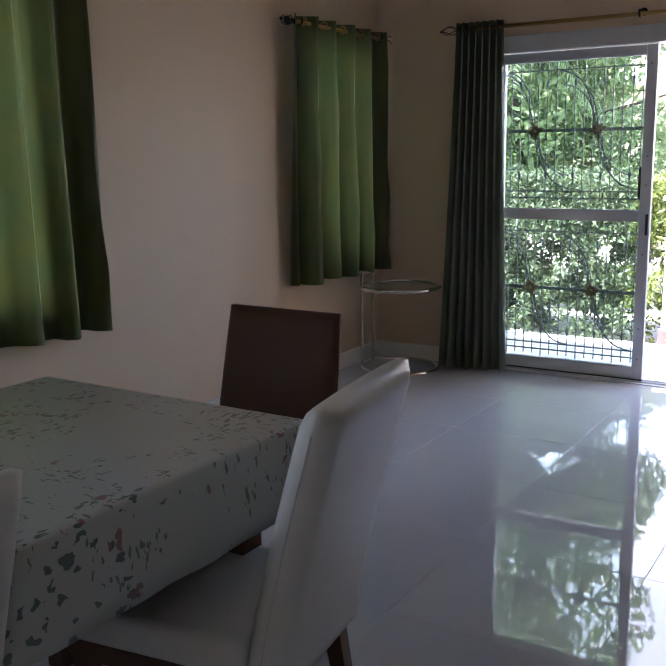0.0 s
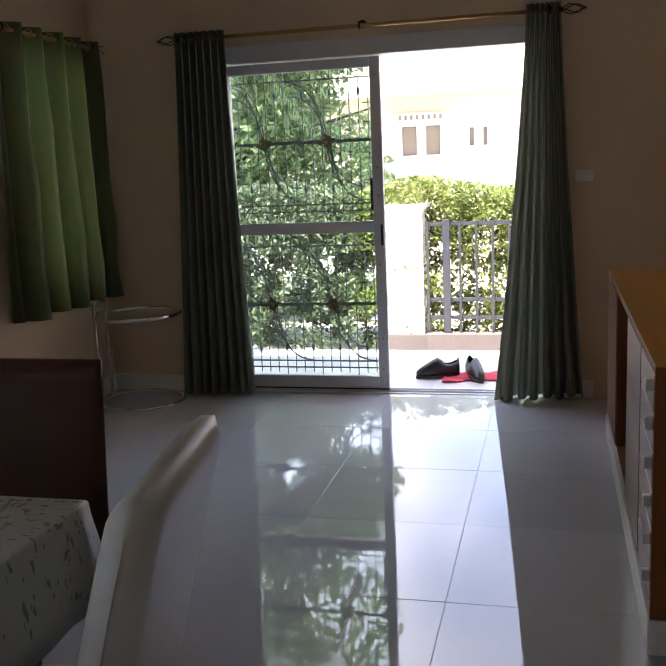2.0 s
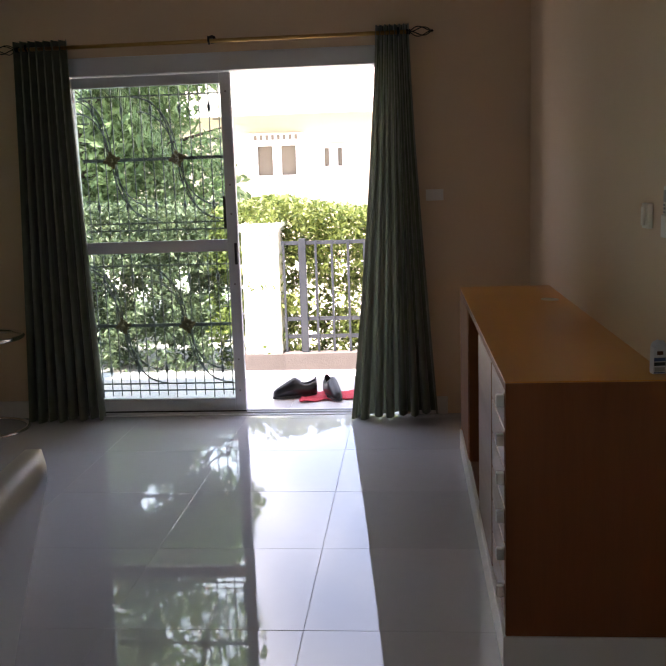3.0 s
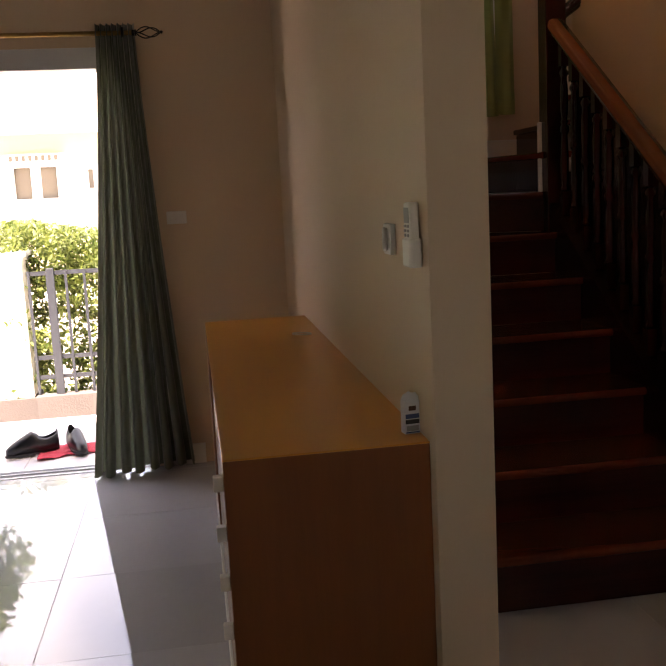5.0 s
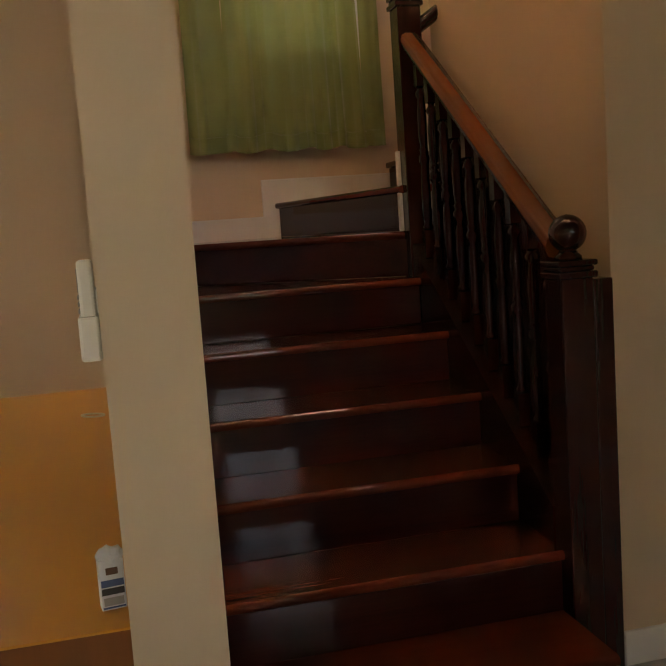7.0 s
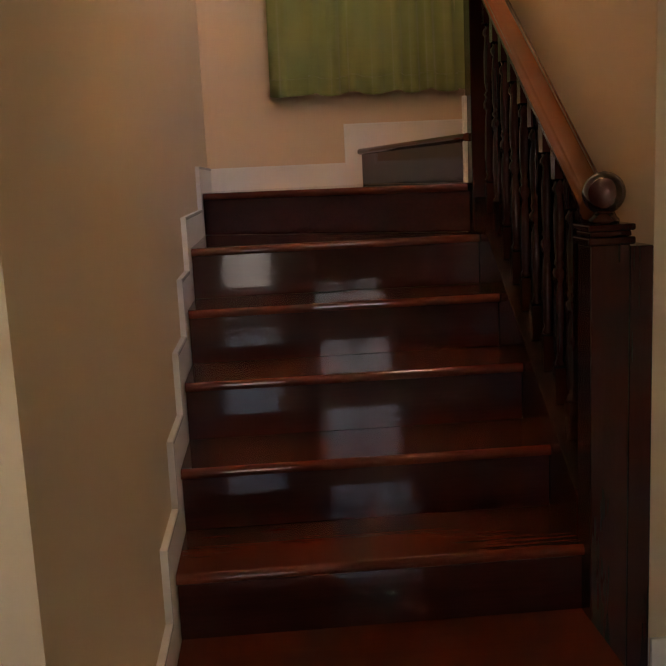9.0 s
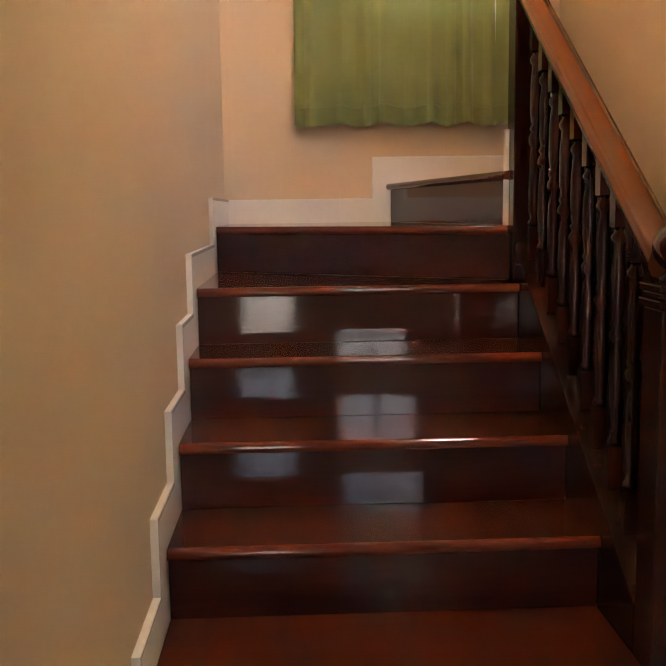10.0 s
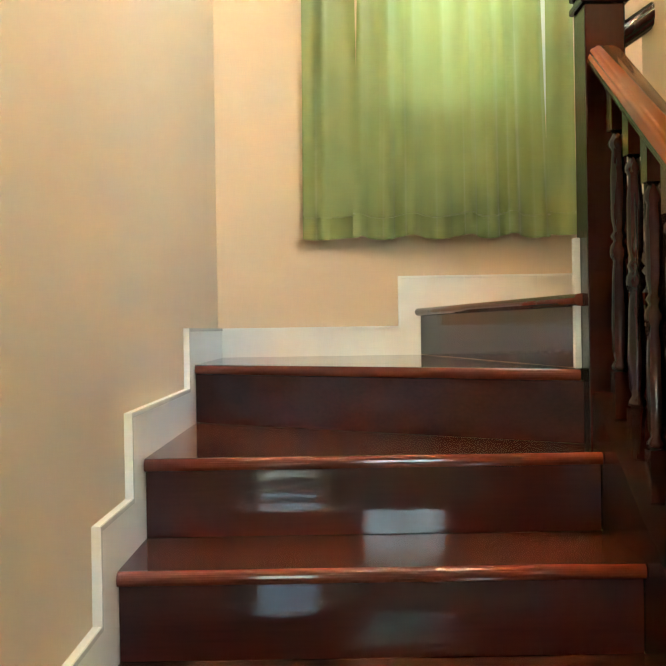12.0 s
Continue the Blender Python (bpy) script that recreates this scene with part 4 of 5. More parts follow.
# ---- cabinet and what is on it ----
def sideboard():
    c = thing("sideboard", pose(0, 0, 0), "long low orange-brown wooden sideboard with drawers and an open bay", "sideboard")
    x0, x1, y0, y1, zt = -0.405, -0.0006, -2.69, -0.68, 0.79
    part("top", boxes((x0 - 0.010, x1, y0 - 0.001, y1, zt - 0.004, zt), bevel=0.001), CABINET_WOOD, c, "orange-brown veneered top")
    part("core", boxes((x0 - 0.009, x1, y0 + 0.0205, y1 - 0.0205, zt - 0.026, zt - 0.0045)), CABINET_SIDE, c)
    part("end_panel", boxes((x0 - 0.009, x1, y0, y0 + 0.02, 0.101, zt - 0.0045), bevel=0.001), CABINET_SIDE, c, "veneered end panel with its shade put into the brown")
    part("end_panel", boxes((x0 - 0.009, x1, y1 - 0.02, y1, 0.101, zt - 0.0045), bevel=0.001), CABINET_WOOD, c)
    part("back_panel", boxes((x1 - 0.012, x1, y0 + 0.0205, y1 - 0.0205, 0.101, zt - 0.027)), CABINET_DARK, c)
    part("bottom_panel", boxes((x0, x1 - 0.0125, y0 + 0.0205, y1 - 0.0205, 0.101, 0.12)), CABINET_SIDE, c)
    part("plinth", boxes((x0 - 0.016, x1, y0 - 0.004, y1, 0.0, 0.10), bevel=0.003), WHITE_PAINT, c, "pale plinth under the cabinet")
    for y in (-1.245, -1.80, -2.31):
        part("divider", boxes((x0 - 0.006, x1 - 0.0125, y - 0.009, y + 0.009, 0.1205, zt - 0.027)), CABINET_SIDE, c)
    part("door", boxes((x0 - 0.010, x0 + 0.008, -1.235, y1 - 0.021, 0.121, zt - 0.03), bevel=0.002), CABINET_SIDE, c, "plain veneered door in the shade-darkened brown")
    part("door", boxes((x0 - 0.010, x0 + 0.008, -2.30, -1.81, 0.121, zt - 0.03), bevel=0.002), DRAWER_FRONT, c, "plain paler veneered door")
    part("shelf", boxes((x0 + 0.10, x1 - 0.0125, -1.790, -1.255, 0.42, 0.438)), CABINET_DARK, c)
    for i in range(6):
        zt_i = zt - 0.030 - 0.104 * i
        d = part("drawer", boxes((x0 - 0.010, x0 + 0.010, y0 + 0.022, -2.322, zt_i - 0.098, zt_i), bevel=0.002), DRAWER_FRONT, c, "veneered drawer front")
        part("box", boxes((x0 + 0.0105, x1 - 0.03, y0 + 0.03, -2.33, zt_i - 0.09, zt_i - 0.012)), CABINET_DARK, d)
        part("handle", boxes((x0 - 0.030, x0 - 0.0105, y0 + 0.024, y0 + 0.044, zt_i - 0.042, zt_i - 0.010), bevel=0.003), PULL_METAL, d, "pale metal finger pull")
    return c


sideboard()


def carton():
    c = thing("carton", pose(-0.021, -2.615, 0.7905, 0, 0, 8) @ Matrix.Diagonal((0.7, 0.75, 0.80, 1)), "small crumpled white and blue carton standing on the sideboard", "carton")
    bm = boxes((-0.024, 0.024, -0.016, 0.016, 0, 0.088), bevel=0.002)
    part("body", bm, CARTON, c)
    bm = bmesh.new()
    bmesh.ops.create_icosphere(bm, subdivisions=3, radius=1, matrix=Matrix.Translation((0, 0, 0.090)) @ Matrix.Diagonal((0.027, 0.018, 0.017, 1)))
    for v in bm.verts:
        n = noise.noise(v.co * 90) * 0.006
        v.co += Vector((n, n * 0.6, n))
    part("crumpled_top", bm, CARTON, c, "crumpled paper top")
    for z0, z1, x0, x1, mat in ((0.062, 0.074, -0.011, 0.012, TABLE_WOOD), (0.041, 0.053, -0.0215, 0.0215, BLUE_PRINT), (0.027, 0.0385, -0.0215, 0.0215, DARK_PLASTIC),
                                (0.008, 0.022, -0.019, 0.019, GREY_PLASTIC), (0.003, 0.006, -0.0215, 0.0215, BLUE_PRINT)):
        part("print_bar", boxes((x0, x1, -0.0168, -0.0161, z0, z1)), mat, c)


carton()


def small_fittings():
    bm = bmesh.new()
    tube(bm, [(0.021 * math.cos(2 * math.pi * k / 20), 0.036 * math.sin(2 * math.pi * k / 20), 0.003) for k in range(20)], 0.003, 6, closed=True)
    single("ring", bm, PLASTIC, "thin white oval ring lying on the sideboard", "ring", at=pose(-0.075, -1.19, 0.7902, 0, 0, 55))
    # switch plate on the north wall
    s = thing("wall_switch", pose(-0.507, -0.001, 1.21), "white double wall switch plate on the beige wall", "switch")
    part("plate", boxes((-0.047, 0.047, -0.012, 0, -0.03, 0.03), bevel=0.003), PLASTIC, s)
    for x in (-0.018, 0.018):
        part("rocker", boxes((x - 0.012, x + 0.012, -0.016, -0.0122, -0.015, 0.015), bevel=0.002), PLASTIC, s)
    # small upright switch on the party wall
    s = thing("wall_switch", pose(-0.001, -2.425, 1.183), "small white upright switch on the cream wall", "switch")
    part("plate", boxes((-0.014, 0, -0.032, 0.032, -0.034, 0.034), bevel=0.003), PLASTIC, s)
    part("rocker", boxes((-0.022, -0.0142, -0.012, 0.012, -0.026, 0.026), bevel=0.003), PLASTIC, s)
    # remote control in its wall holder
    h = thing("remote_control", pose(-0.001, -2.655, 1.14), "pale air conditioner remote control in a wall holder", "remote control")
    part("holder", boxes((-0.026, 0, -0.030, 0.030, -0.002, 0.055), bevel=0.004), PLASTIC, h)
    body = part("body", boxes((-0.022, -0.003, -0.025, 0.025, 0.004, 0.125), bevel=0.004), PLASTIC, h, "pale plastic remote body")
    part("display", boxes((-0.0232, -0.0222, -0.019, 0.019, 0.085, 0.115)), GREY_PLASTIC, body, "grey display window")
    for i in range(3):
        for y in (-0.012, 0.012):
            part("button", boxes((-0.0245, -0.0222, y - 0.006, y + 0.006, 0.060 + 0.009 * i - 0.002, 0.0605 + 0.009 * i + 0.003), bevel=0.001), GREY_PLASTIC, body)


small_fittings()


# ---- dining set ----
def dining_table():
    x0, x1, y0, y1, zt = -2.29, -1.475, -5.05, -3.66, 0.748
    t = thing("dining_table", pose(0, 0, 0), "dark wooden dining table under a flowered cloth", "table")
    part("tabletop", boxes((x0, x1, y0, y1, zt - 0.035, zt), bevel=0.004), TABLE_WOOD, t)
    for a in ((x0 + 0.06, x1 - 0.06, y1 - 0.085, y1 - 0.06), (x0 + 0.06, x1 - 0.06, y0 + 0.06, y0 + 0.085), (x0 + 0.06, x0 + 0.085, y0 + 0.086, y1 - 0.086), (x1 - 0.085, x1 - 0.06, y0 + 0.086, y1 - 0.086)):
        part("apron", boxes((*a, 0.53, zt - 0.036)), TABLE_WOOD, t)
    for x in (x0 + 0.10, x1 - 0.10):
        for y in (y0 + 0.10, y1 - 0.10):
            bm = bmesh.new()
            v = box(bm, x - 0.037, x + 0.037, y - 0.037, y + 0.037, 0, zt - 0.037)
            for q in v[:4]:
                q.co.x, q.co.y = x + (q.co.x - x) * 0.7, y + (q.co.y - y) * 0.7
            part("leg", bm, TABLE_WOOD, t)
    # the cloth: one sheet over the top, hanging in soft waves
    rng = random.Random(4)
    bm = bmesh.new()
    rings = []
    e, drop = 0.006, 0.18
    path = []
    n = 40
    corners = [(x0 - e, y0 - e), (x1 + e, y0 - e), (x1 + e, y1 + e), (x0 - e, y1 + e)]
    for i in range(4):
        a, b = Vector(corners[i]), Vector(corners[(i + 1) % 4])
        for k in range(n):
            s = k / n
            p = a.lerp(b, s)
            out = Vector((b.y - a.y, a.x - b.x)).normalized()
            if k == 0:
                pa = Vector(corners[i - 1])
                out = (out + Vector((a.y - pa.y, pa.x - a.x)).normalized()).normalized()
            path.append((p, out, s, k == 0))
    levels = [(0.03, -0.010, 0.0), (0.008, 0.0, 0.0), (0.0, 0.004, 0.008), (-0.03, 0.006, 0.1), (-0.08, 0.010, 0.4), (-0.13, 0.013, 0.75), (-drop, 0.015, 1.0)]
    for dz, off, wv in levels:
        ring = []
        for i, (p, out, s, corner) in enumerate(path):
            inset = -0.012 if dz > 0.02 else off
            q = p + out * (inset + wv * (0.0035 * math.sin(i * 0.55) + 0.003 * math.sin(i * 1.27 + 1) + (0.022 if corner else 0.014 * math.exp(-8 * min(s, 1 - s)))))
            z = zt + 0.005 if dz > 0.02 else zt + (0.004 if dz > 0 else dz)
            ring.append(bm.verts.new((q.x, q.y, z - wv * 0.002 * math.sin(i * 0.4))))
        rings.append(ring)
    bm.faces.new(rings[0])
    for a, b in zip(rings, rings[1:]):
        m = len(a)
        for i in range(m):
            f = bm.faces.new((a[i], b[i], b[(i + 1) % m], a[(i + 1) % m]))
            f.smooth = True
    ob = single("tablecloth", bm, OILCLOTH, "white oilcloth with small faded flowers over the dining table", "tablecloth")
    so = ob.modifiers.new("thick", 'SOLIDIFY')
    so.thickness, so.offset = 0.0015, 1
    return t


dining_table()


def dining_chair(m, cover, label, width=0.42, top=0.92, lean=0.13, taper=0.03, th=0.075, crown=0.005):
    """Upholstered parsons chair: seat ahead is +y, back at y = 0."""
    c = thing("dining_chair", m, label, "chair", "chairs round the dining table")
    w = width / 2
    bm = bmesh.new()
    nz, nx = 30, 24
    grid = {}
    for side in (0, 1):
        for j in range(nz + 1):
            s = j / nz
            z = 0.36 + (top - 0.36) * s
            yb = -lean * s ** 1.25
            for i in range(nx + 1):
                u = i / nx * 2 - 1
                edge = max(abs(u), 0)
                rnd = 0.5 * th * (1 - (1 - min(1, (1 - edge) / 0.18)) ** 2) ** 0.5 if edge > 0.82 else 0.5 * th
                tz = min(1, (1 - s) / 0.07)
                rnd *= (1 - (1 - tz) ** 2) ** 0.5
                rnd = max(rnd, 0.16 * th)
                bulge = 0.010 * (1 - u * u) * math.sin(math.pi * min(1, s * 1.05))
                y = yb + (rnd + (bulge if side else bulge * 0.4)) * (1 if side else -1)
                grid[side, j, i] = bm.verts.new((u * w * (1 + taper * (1 - s)), y, z + (crown * (1 - u * u) if j == nz else 0)))
    for side in (0, 1):
        for j in range(nz):
            for i in range(nx):
                f = bm.faces.new((grid[side, j, i], grid[side, j, i + 1], grid[side, j + 1, i + 1], grid[side, j + 1, i]))
                f.smooth = True
    for j in range(nz):
        for i in (0, nx):
            bm.faces.new((grid[0, j, i], grid[0, j + 1, i], grid[1, j + 1, i], grid[1, j, i])).smooth = True
    for i in range(nx):
        for j in (0, nz):
            bm.faces.new((grid[0, j, i], grid[1, j, i], grid[1, j, i + 1], grid[0, j, i + 1])).smooth = True
    back = part("backrest", bm, cover, c, "padded backrest")
    for side in (-1, 1):
        bm = bmesh.new()
        pts = [(side * (w + 0.0005) * (1 + taper * (1 - s)), -lean * s ** 1.25, 0.36 + (top - 0.36) * s) for s in [k / 12 for k in range(1, 12)]]
        tube(bm, pts, 0.0022, 5)
        part("piping", bm, cover, back, "stitched seam along the back's edge")
    bm = boxes((-w, w, 0.02, 0.44, 0.395, 0.47), bevel=0.018, segments=3)
    for v in bm.verts:
        if v.co.z > 0.46:
            v.co.z += 0.012 * (1 - (v.co.x / w) ** 2)
    part("seat", bm, cover, c, "padded seat", smooth=True)
    part("seat_frame", boxes((-w + 0.01, w - 0.01, 0.0, 0.43, 0.355, 0.394)), TABLE_WOOD, c)
    for x in (-w + 0.03, w - 0.03):
        for y, k in ((0.02, -0.06), (0.40, 0.0)):
            bm = bmesh.new()
            v = box(bm, x - 0.02, x + 0.02, y - 0.02, y + 0.02, 0, 0.3545)
            for q in v[:4]:
                q.co.x, q.co.y = x + (q.co.x - x) * 0.7, y + (q.co.y - y) * 0.7 + k
            part("leg", bm, TABLE_WOOD, c, "dark tapered wooden leg")
    return c


dining_chair(pose(-1.32, -3.885, 0, 0, 0, 98), WHITE_VINYL, "white vinyl upholstered dining chair pushed to the table", width=0.40)
dining_chair(pose(-1.47, -4.70, 0, 0, 0, 95), WHITE_VINYL, "white vinyl upholstered dining chair tucked under the table", width=0.385)
dining_chair(pose(-1.934, -3.145, 0, 0, 0, 180), BROWN_VINYL, "dark brown vinyl upholstered dining chair at the table's head", width=0.39, top=0.875, lean=0.085, taper=0.12, th=0.05, crown=0.0)


def ring_table():
    t = thing("side_table", pose(-3.0, -0.30, 0), "round chrome tube side table with a glass top", "side table")

    def ring(z, r, rad):
        bm = bmesh.new()
        tube(bm, [(r * math.cos(2 * math.pi * k / 40), r * math.sin(2 * math.pi * k / 40), z) for k in range(40)], rad, 10, closed=True)
        return bm
    part("base_ring", ring(0.013, 0.235, 0.013), CHROME, t, "chrome tube base ring")
    top = part("top_ring", ring(0.525, 0.245, 0.013), CHROME, t, "chrome tube top ring")
    bm = bmesh.new()
    lathe(bm, [(0.23, 0.518), (0.232, 0.523), (0.23, 0.528)], 40)
    part("glass_top", bm, THIN_GLASS, top, "clear round glass")
    for a in (165, 205):
        x, y = 0.238 * math.cos(radians(a)), 0.238 * math.sin(radians(a))
        bm = bmesh.new()
        tube(bm, [(x, y, 0.02), (x, y, 0.60)], 0.010, 8)
        part("post", bm, CHROME, t, "upright chrome post")
    xs = [0.238 * math.cos(radians(a)) for a in (165, 205)]
    ys = [0.238 * math.sin(radians(a)) for a in (165, 205)]
    bm = bmesh.new()
    tube(bm, [(xs[0], ys[0], 0.60), (xs[1], ys[1], 0.60)], 0.010, 8)
    part("handle_bar", bm, CHROME, t)


ring_table()


# ---- porch and garden ----
YARD = -0.52
structure("porch", boxes((-4.2, 0.8, 0.15, 1.40, YARD + 0.01, -0.041)), EXT_WHITE, "pale porch slab outside the sliding door", "porch")
structure("ground", boxes((-400, 400, -400, 400, YARD - 0.15, YARD)), CONCRETE, "sunlit concrete yard and street reaching far away", "ground")


def leaves(name, n, volume, size, mat, label, seed, category="hedge", kind="stuff"):
    """Many small folded leaves scattered inside a volume: volume(rng) gives a point."""
    rng = np.random.RandomState(seed)
    pts = np.array([volume(rng) for _ in range(n)])
    d = rng.normal(size=(n, 3))
    d /= np.linalg.norm(d, axis=1)[:, None]
    u = rng.normal(size=(n, 3))
    u -= (u * d).sum(1)[:, None] * d
    u /= np.linalg.norm(u, axis=1)[:, None]
    w = np.cross(d, u)
    s = size * rng.uniform(0.6, 1.3, n)[:, None]
    v = np.concatenate([pts - d * s, pts + u * s * 0.42 + w * s * 0.12, pts + d * s, pts - u * s * 0.42 + w * s * 0.12], 1).reshape(-1, 3)
    faces = [(4 * i, 4 * i + 1, 4 * i + 2, 4 * i + 3) for i in range(n)]
    me = bpy.data.meshes.new(name)
    me.from_pydata(v.tolist(), [], faces)
    me.materials.append(mat)
    ob = new(name, me)
    return tagged(ob, label, category, kind=kind) if label else ob


def hedge_volume(x0, x1, y0, y1, top, seed):
    def f(rng):
        while True:
            x, y, z = rng.uniform(x0, x1), rng.uniform(y0, y1), rng.uniform(YARD + 0.03, top + 0.25)
            lump = noise.noise(Vector((x * 4.3 + seed, y * 4.3, z * 4.3)))
            if z < top + 0.22 * noise.noise(Vector((x * 1.3, seed, 0))) and lump > -0.22 + (0.30 if z < 0.5 else 0):
                return x, y, z
    return f


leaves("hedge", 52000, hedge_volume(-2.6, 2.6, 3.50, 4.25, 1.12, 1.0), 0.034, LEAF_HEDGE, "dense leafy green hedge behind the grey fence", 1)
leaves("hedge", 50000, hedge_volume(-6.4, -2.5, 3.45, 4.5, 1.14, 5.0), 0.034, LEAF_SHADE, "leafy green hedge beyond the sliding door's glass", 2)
leaves("shrubs", 20000, hedge_volume(-7.5, -2.75, 5.2, 6.1, 1.85, 9.0), 0.045, LEAF_TREE, "bright green shrubs under the garden trees", 3, "shrubs")


def gate_pillar():
    p = thing("gate_pillar", pose(-2.05, 3.68, YARD), "white rendered square gate pillar with a moulded cap", "pillar")
    part("shaft", boxes((-0.175, 0.175, -0.175, 0.175, 0.20, 1.37), bevel=0.006), EXT_WHITE, p)
    part("cap", boxes((-0.19, 0.19, -0.19, 0.19, 1.3705, 1.405), (-0.215, 0.215, -0.215, 0.215, 1.4055, 1.445), bevel=0.006), EXT_WHITE, p)
    part("foot", boxes((-0.20, 0.20, -0.20, 0.20, 0.0, 0.1995), bevel=0.006), BRICK_RED, p, "dull red-brown base course")


gate_pillar()


def porch_column():
    p = thing("porch_column", pose(-3.0, 1.02, -0.036), "white rendered porch column outside the sliding door", "column")
    part("shaft", boxes((-0.115, 0.115, -0.115, 0.115, 0.12, 2.9), bevel=0.006), EXT_WHITE, p)
    part("foot", boxes((-0.135, 0.135, -0.135, 0.135, 0.0, 0.1195), bevel=0.006), EXT_WHITE, p)


porch_column()


def fence(x0, x1):
    f = thing("fence", pose(0, 3.47, YARD), "grey-blue painted iron garden fence on a low kerb", "fence")
    part("kerb", boxes((x0, x1, -0.07, 0.07, 0.0, 0.22), bevel=0.006), BRICK_RED, f, "dull red-brown low kerb")
    for x in (x0 + 0.20, x0 + 1.40, x0 + 2.60, x0 + 3.80):
        part("post", boxes((x - 0.032, x + 0.032, -0.02, 0.02, 0.2205, 1.30), bevel=0.003), FENCE_PAINT, f, "square fence post")
    n = int((x1 - x0) / 0.15)
    bar = mesh_of("bar", boxes((-0.011, 0.011, -0.009, 0.009, 0.2205, 1.28)), FENCE_PAINT)
    for i in range(n + 1):
        b = new("bar", bar)
        b.location = (x0 + 0.02 + (x1 - x0 - 0.04) * i / n, 0.012, 0)
        b.parent = f
    for z in (0.35, 0.52, 1.24):
        part("fence_rail", boxes((x0, x1, 0.0215, 0.042, z, z + 0.035)), FENCE_PAINT, f)


fence(-1.845, 2.6)


def tree(x, y, h, crown_r, crown_z, n, seed, label, tall=1.0):
    t = thing("tree", pose(x, y, YARD), label, "tree")
    rng = random.Random(seed)
    bm = bmesh.new()
    pts = [(0.05 * math.sin(i), 0.05 * math.cos(i * 1.3), h * i / 6) for i in range(7)]
    tube(bm, pts, [0.12 * (1 - 0.1 * i) for i in range(7)], 10)
    for k in range(7):
        a, z0 = 2.4 * k, h * (0.45 + 0.07 * k)
        L = crown_r * rng.uniform(0.6, 0.95)
        tube(bm, [(0.02, 0, z0), (L * 0.45 * math.cos(a), L * 0.45 * math.sin(a), z0 + 0.35), (L * math.cos(a), L * math.sin(a), z0 + 0.6)], [0.05, 0.032, 0.01], 7)
    part("trunk", bm, BARK, t, "tapered trunk with spreading limbs")
    lumps = [(rng.uniform(-1, 1) * crown_r * 0.7, rng.uniform(-1, 1) * crown_r * 0.7, crown_z + rng.uniform(-1, 1) * crown_r * 0.55 * tall, crown_r * rng.uniform(0.28, 0.48)) for _ in range(16)]

    def vol(r):
        cx, cy, cz, rr = lumps[r.randint(len(lumps))]
        d = r.normal(size=3)
        d /= np.linalg.norm(d)
        q = rr * r.uniform(0.3, 1) ** 0.5
        return cx + d[0] * q, cy + d[1] * q, cz + d[2] * q * 0.8
    crown = leaves("crown", n, vol, 0.07, LEAF_TREE, "", seed)
    crown.parent = t


tree(-5.6, 7.5, 3.0, 2.0, 2.7, 9000, 21, "broad green tree with dense leaves beyond the fence")
tree(-4.55, 5.8, 4.2, 1.9, 3.6, 19000, 22, "leafy green garden tree beyond the fence", tall=2.1)
tree(-8.2, 9.0, 3.4, 2.1, 3.6, 9000, 23, "broad green tree with dense leaves beyond the fence", tall=1.3)


def palm(x, y, h, reach, seed, label):
    t = thing("palm_tree", pose(x, y, YARD), label, "palm tree")
    rng = random.Random(seed)
    bm = bmesh.new()
    tube(bm, [(0.03 * math.sin(i * 1.1), 0.02 * i, h * i / 8) for i in range(9)], [0.075 - 0.004 * i + (0.006 if i % 2 else 0) for i in range(9)], 9)
    part("trunk", bm, BARK, t, "slim ringed palm trunk")
    n = 17
    for k in range(n):
        az = 2.4 * k
        lift = 1.15 - 1.5 * k / n
        L = reach * rng.uniform(0.8, 1.1)
        bm = bmesh.new()
        pts = []
        for i in range(11):
            q = i / 10
            out = L * q * (1 - 0.12 * q)
            pts.append(Vector((out * math.cos(az), 0.16 + out * math.sin(az), h + L * (math.sin(lift) * q - 0.75 * q * q))))
        tube(bm, pts, [0.011 * (1 - 0.085 * i) for i in range(11)], 5)
        side = Vector((-math.sin(az), math.cos(az), 0))
        for i in range(44):
            q = 0.14 + 0.86 * i / 43
            a = min(9, int(q * 10))
            p = pts[a].lerp(pts[a + 1], q * 10 - a)
            along = (pts[a + 1] - pts[a]).normalized()
            for s in (-1, 1):
                ll = 0.34 * math.sin(math.pi * (0.12 + 0.8 * q)) * rng.uniform(0.85, 1.1) + 0.05
                tip = p + (side * s * 0.8 + along * 0.55 + Vector((0, 0, rng.uniform(-0.55, -0.15)))).normalized() * ll
                mid = (p + tip) / 2 + Vector((0, 0, 0.02))
                w = along * 0.011
                bm.faces.new([bm.verts.new(c) for c in (p, mid + w, tip, mid - w)])
        part("frond", bm, LEAF_PALM, t)


palm(-4.35, 4.6, 3.2, 1.65, 5, "slim garden palm with arching dark green fronds behind the hedge")


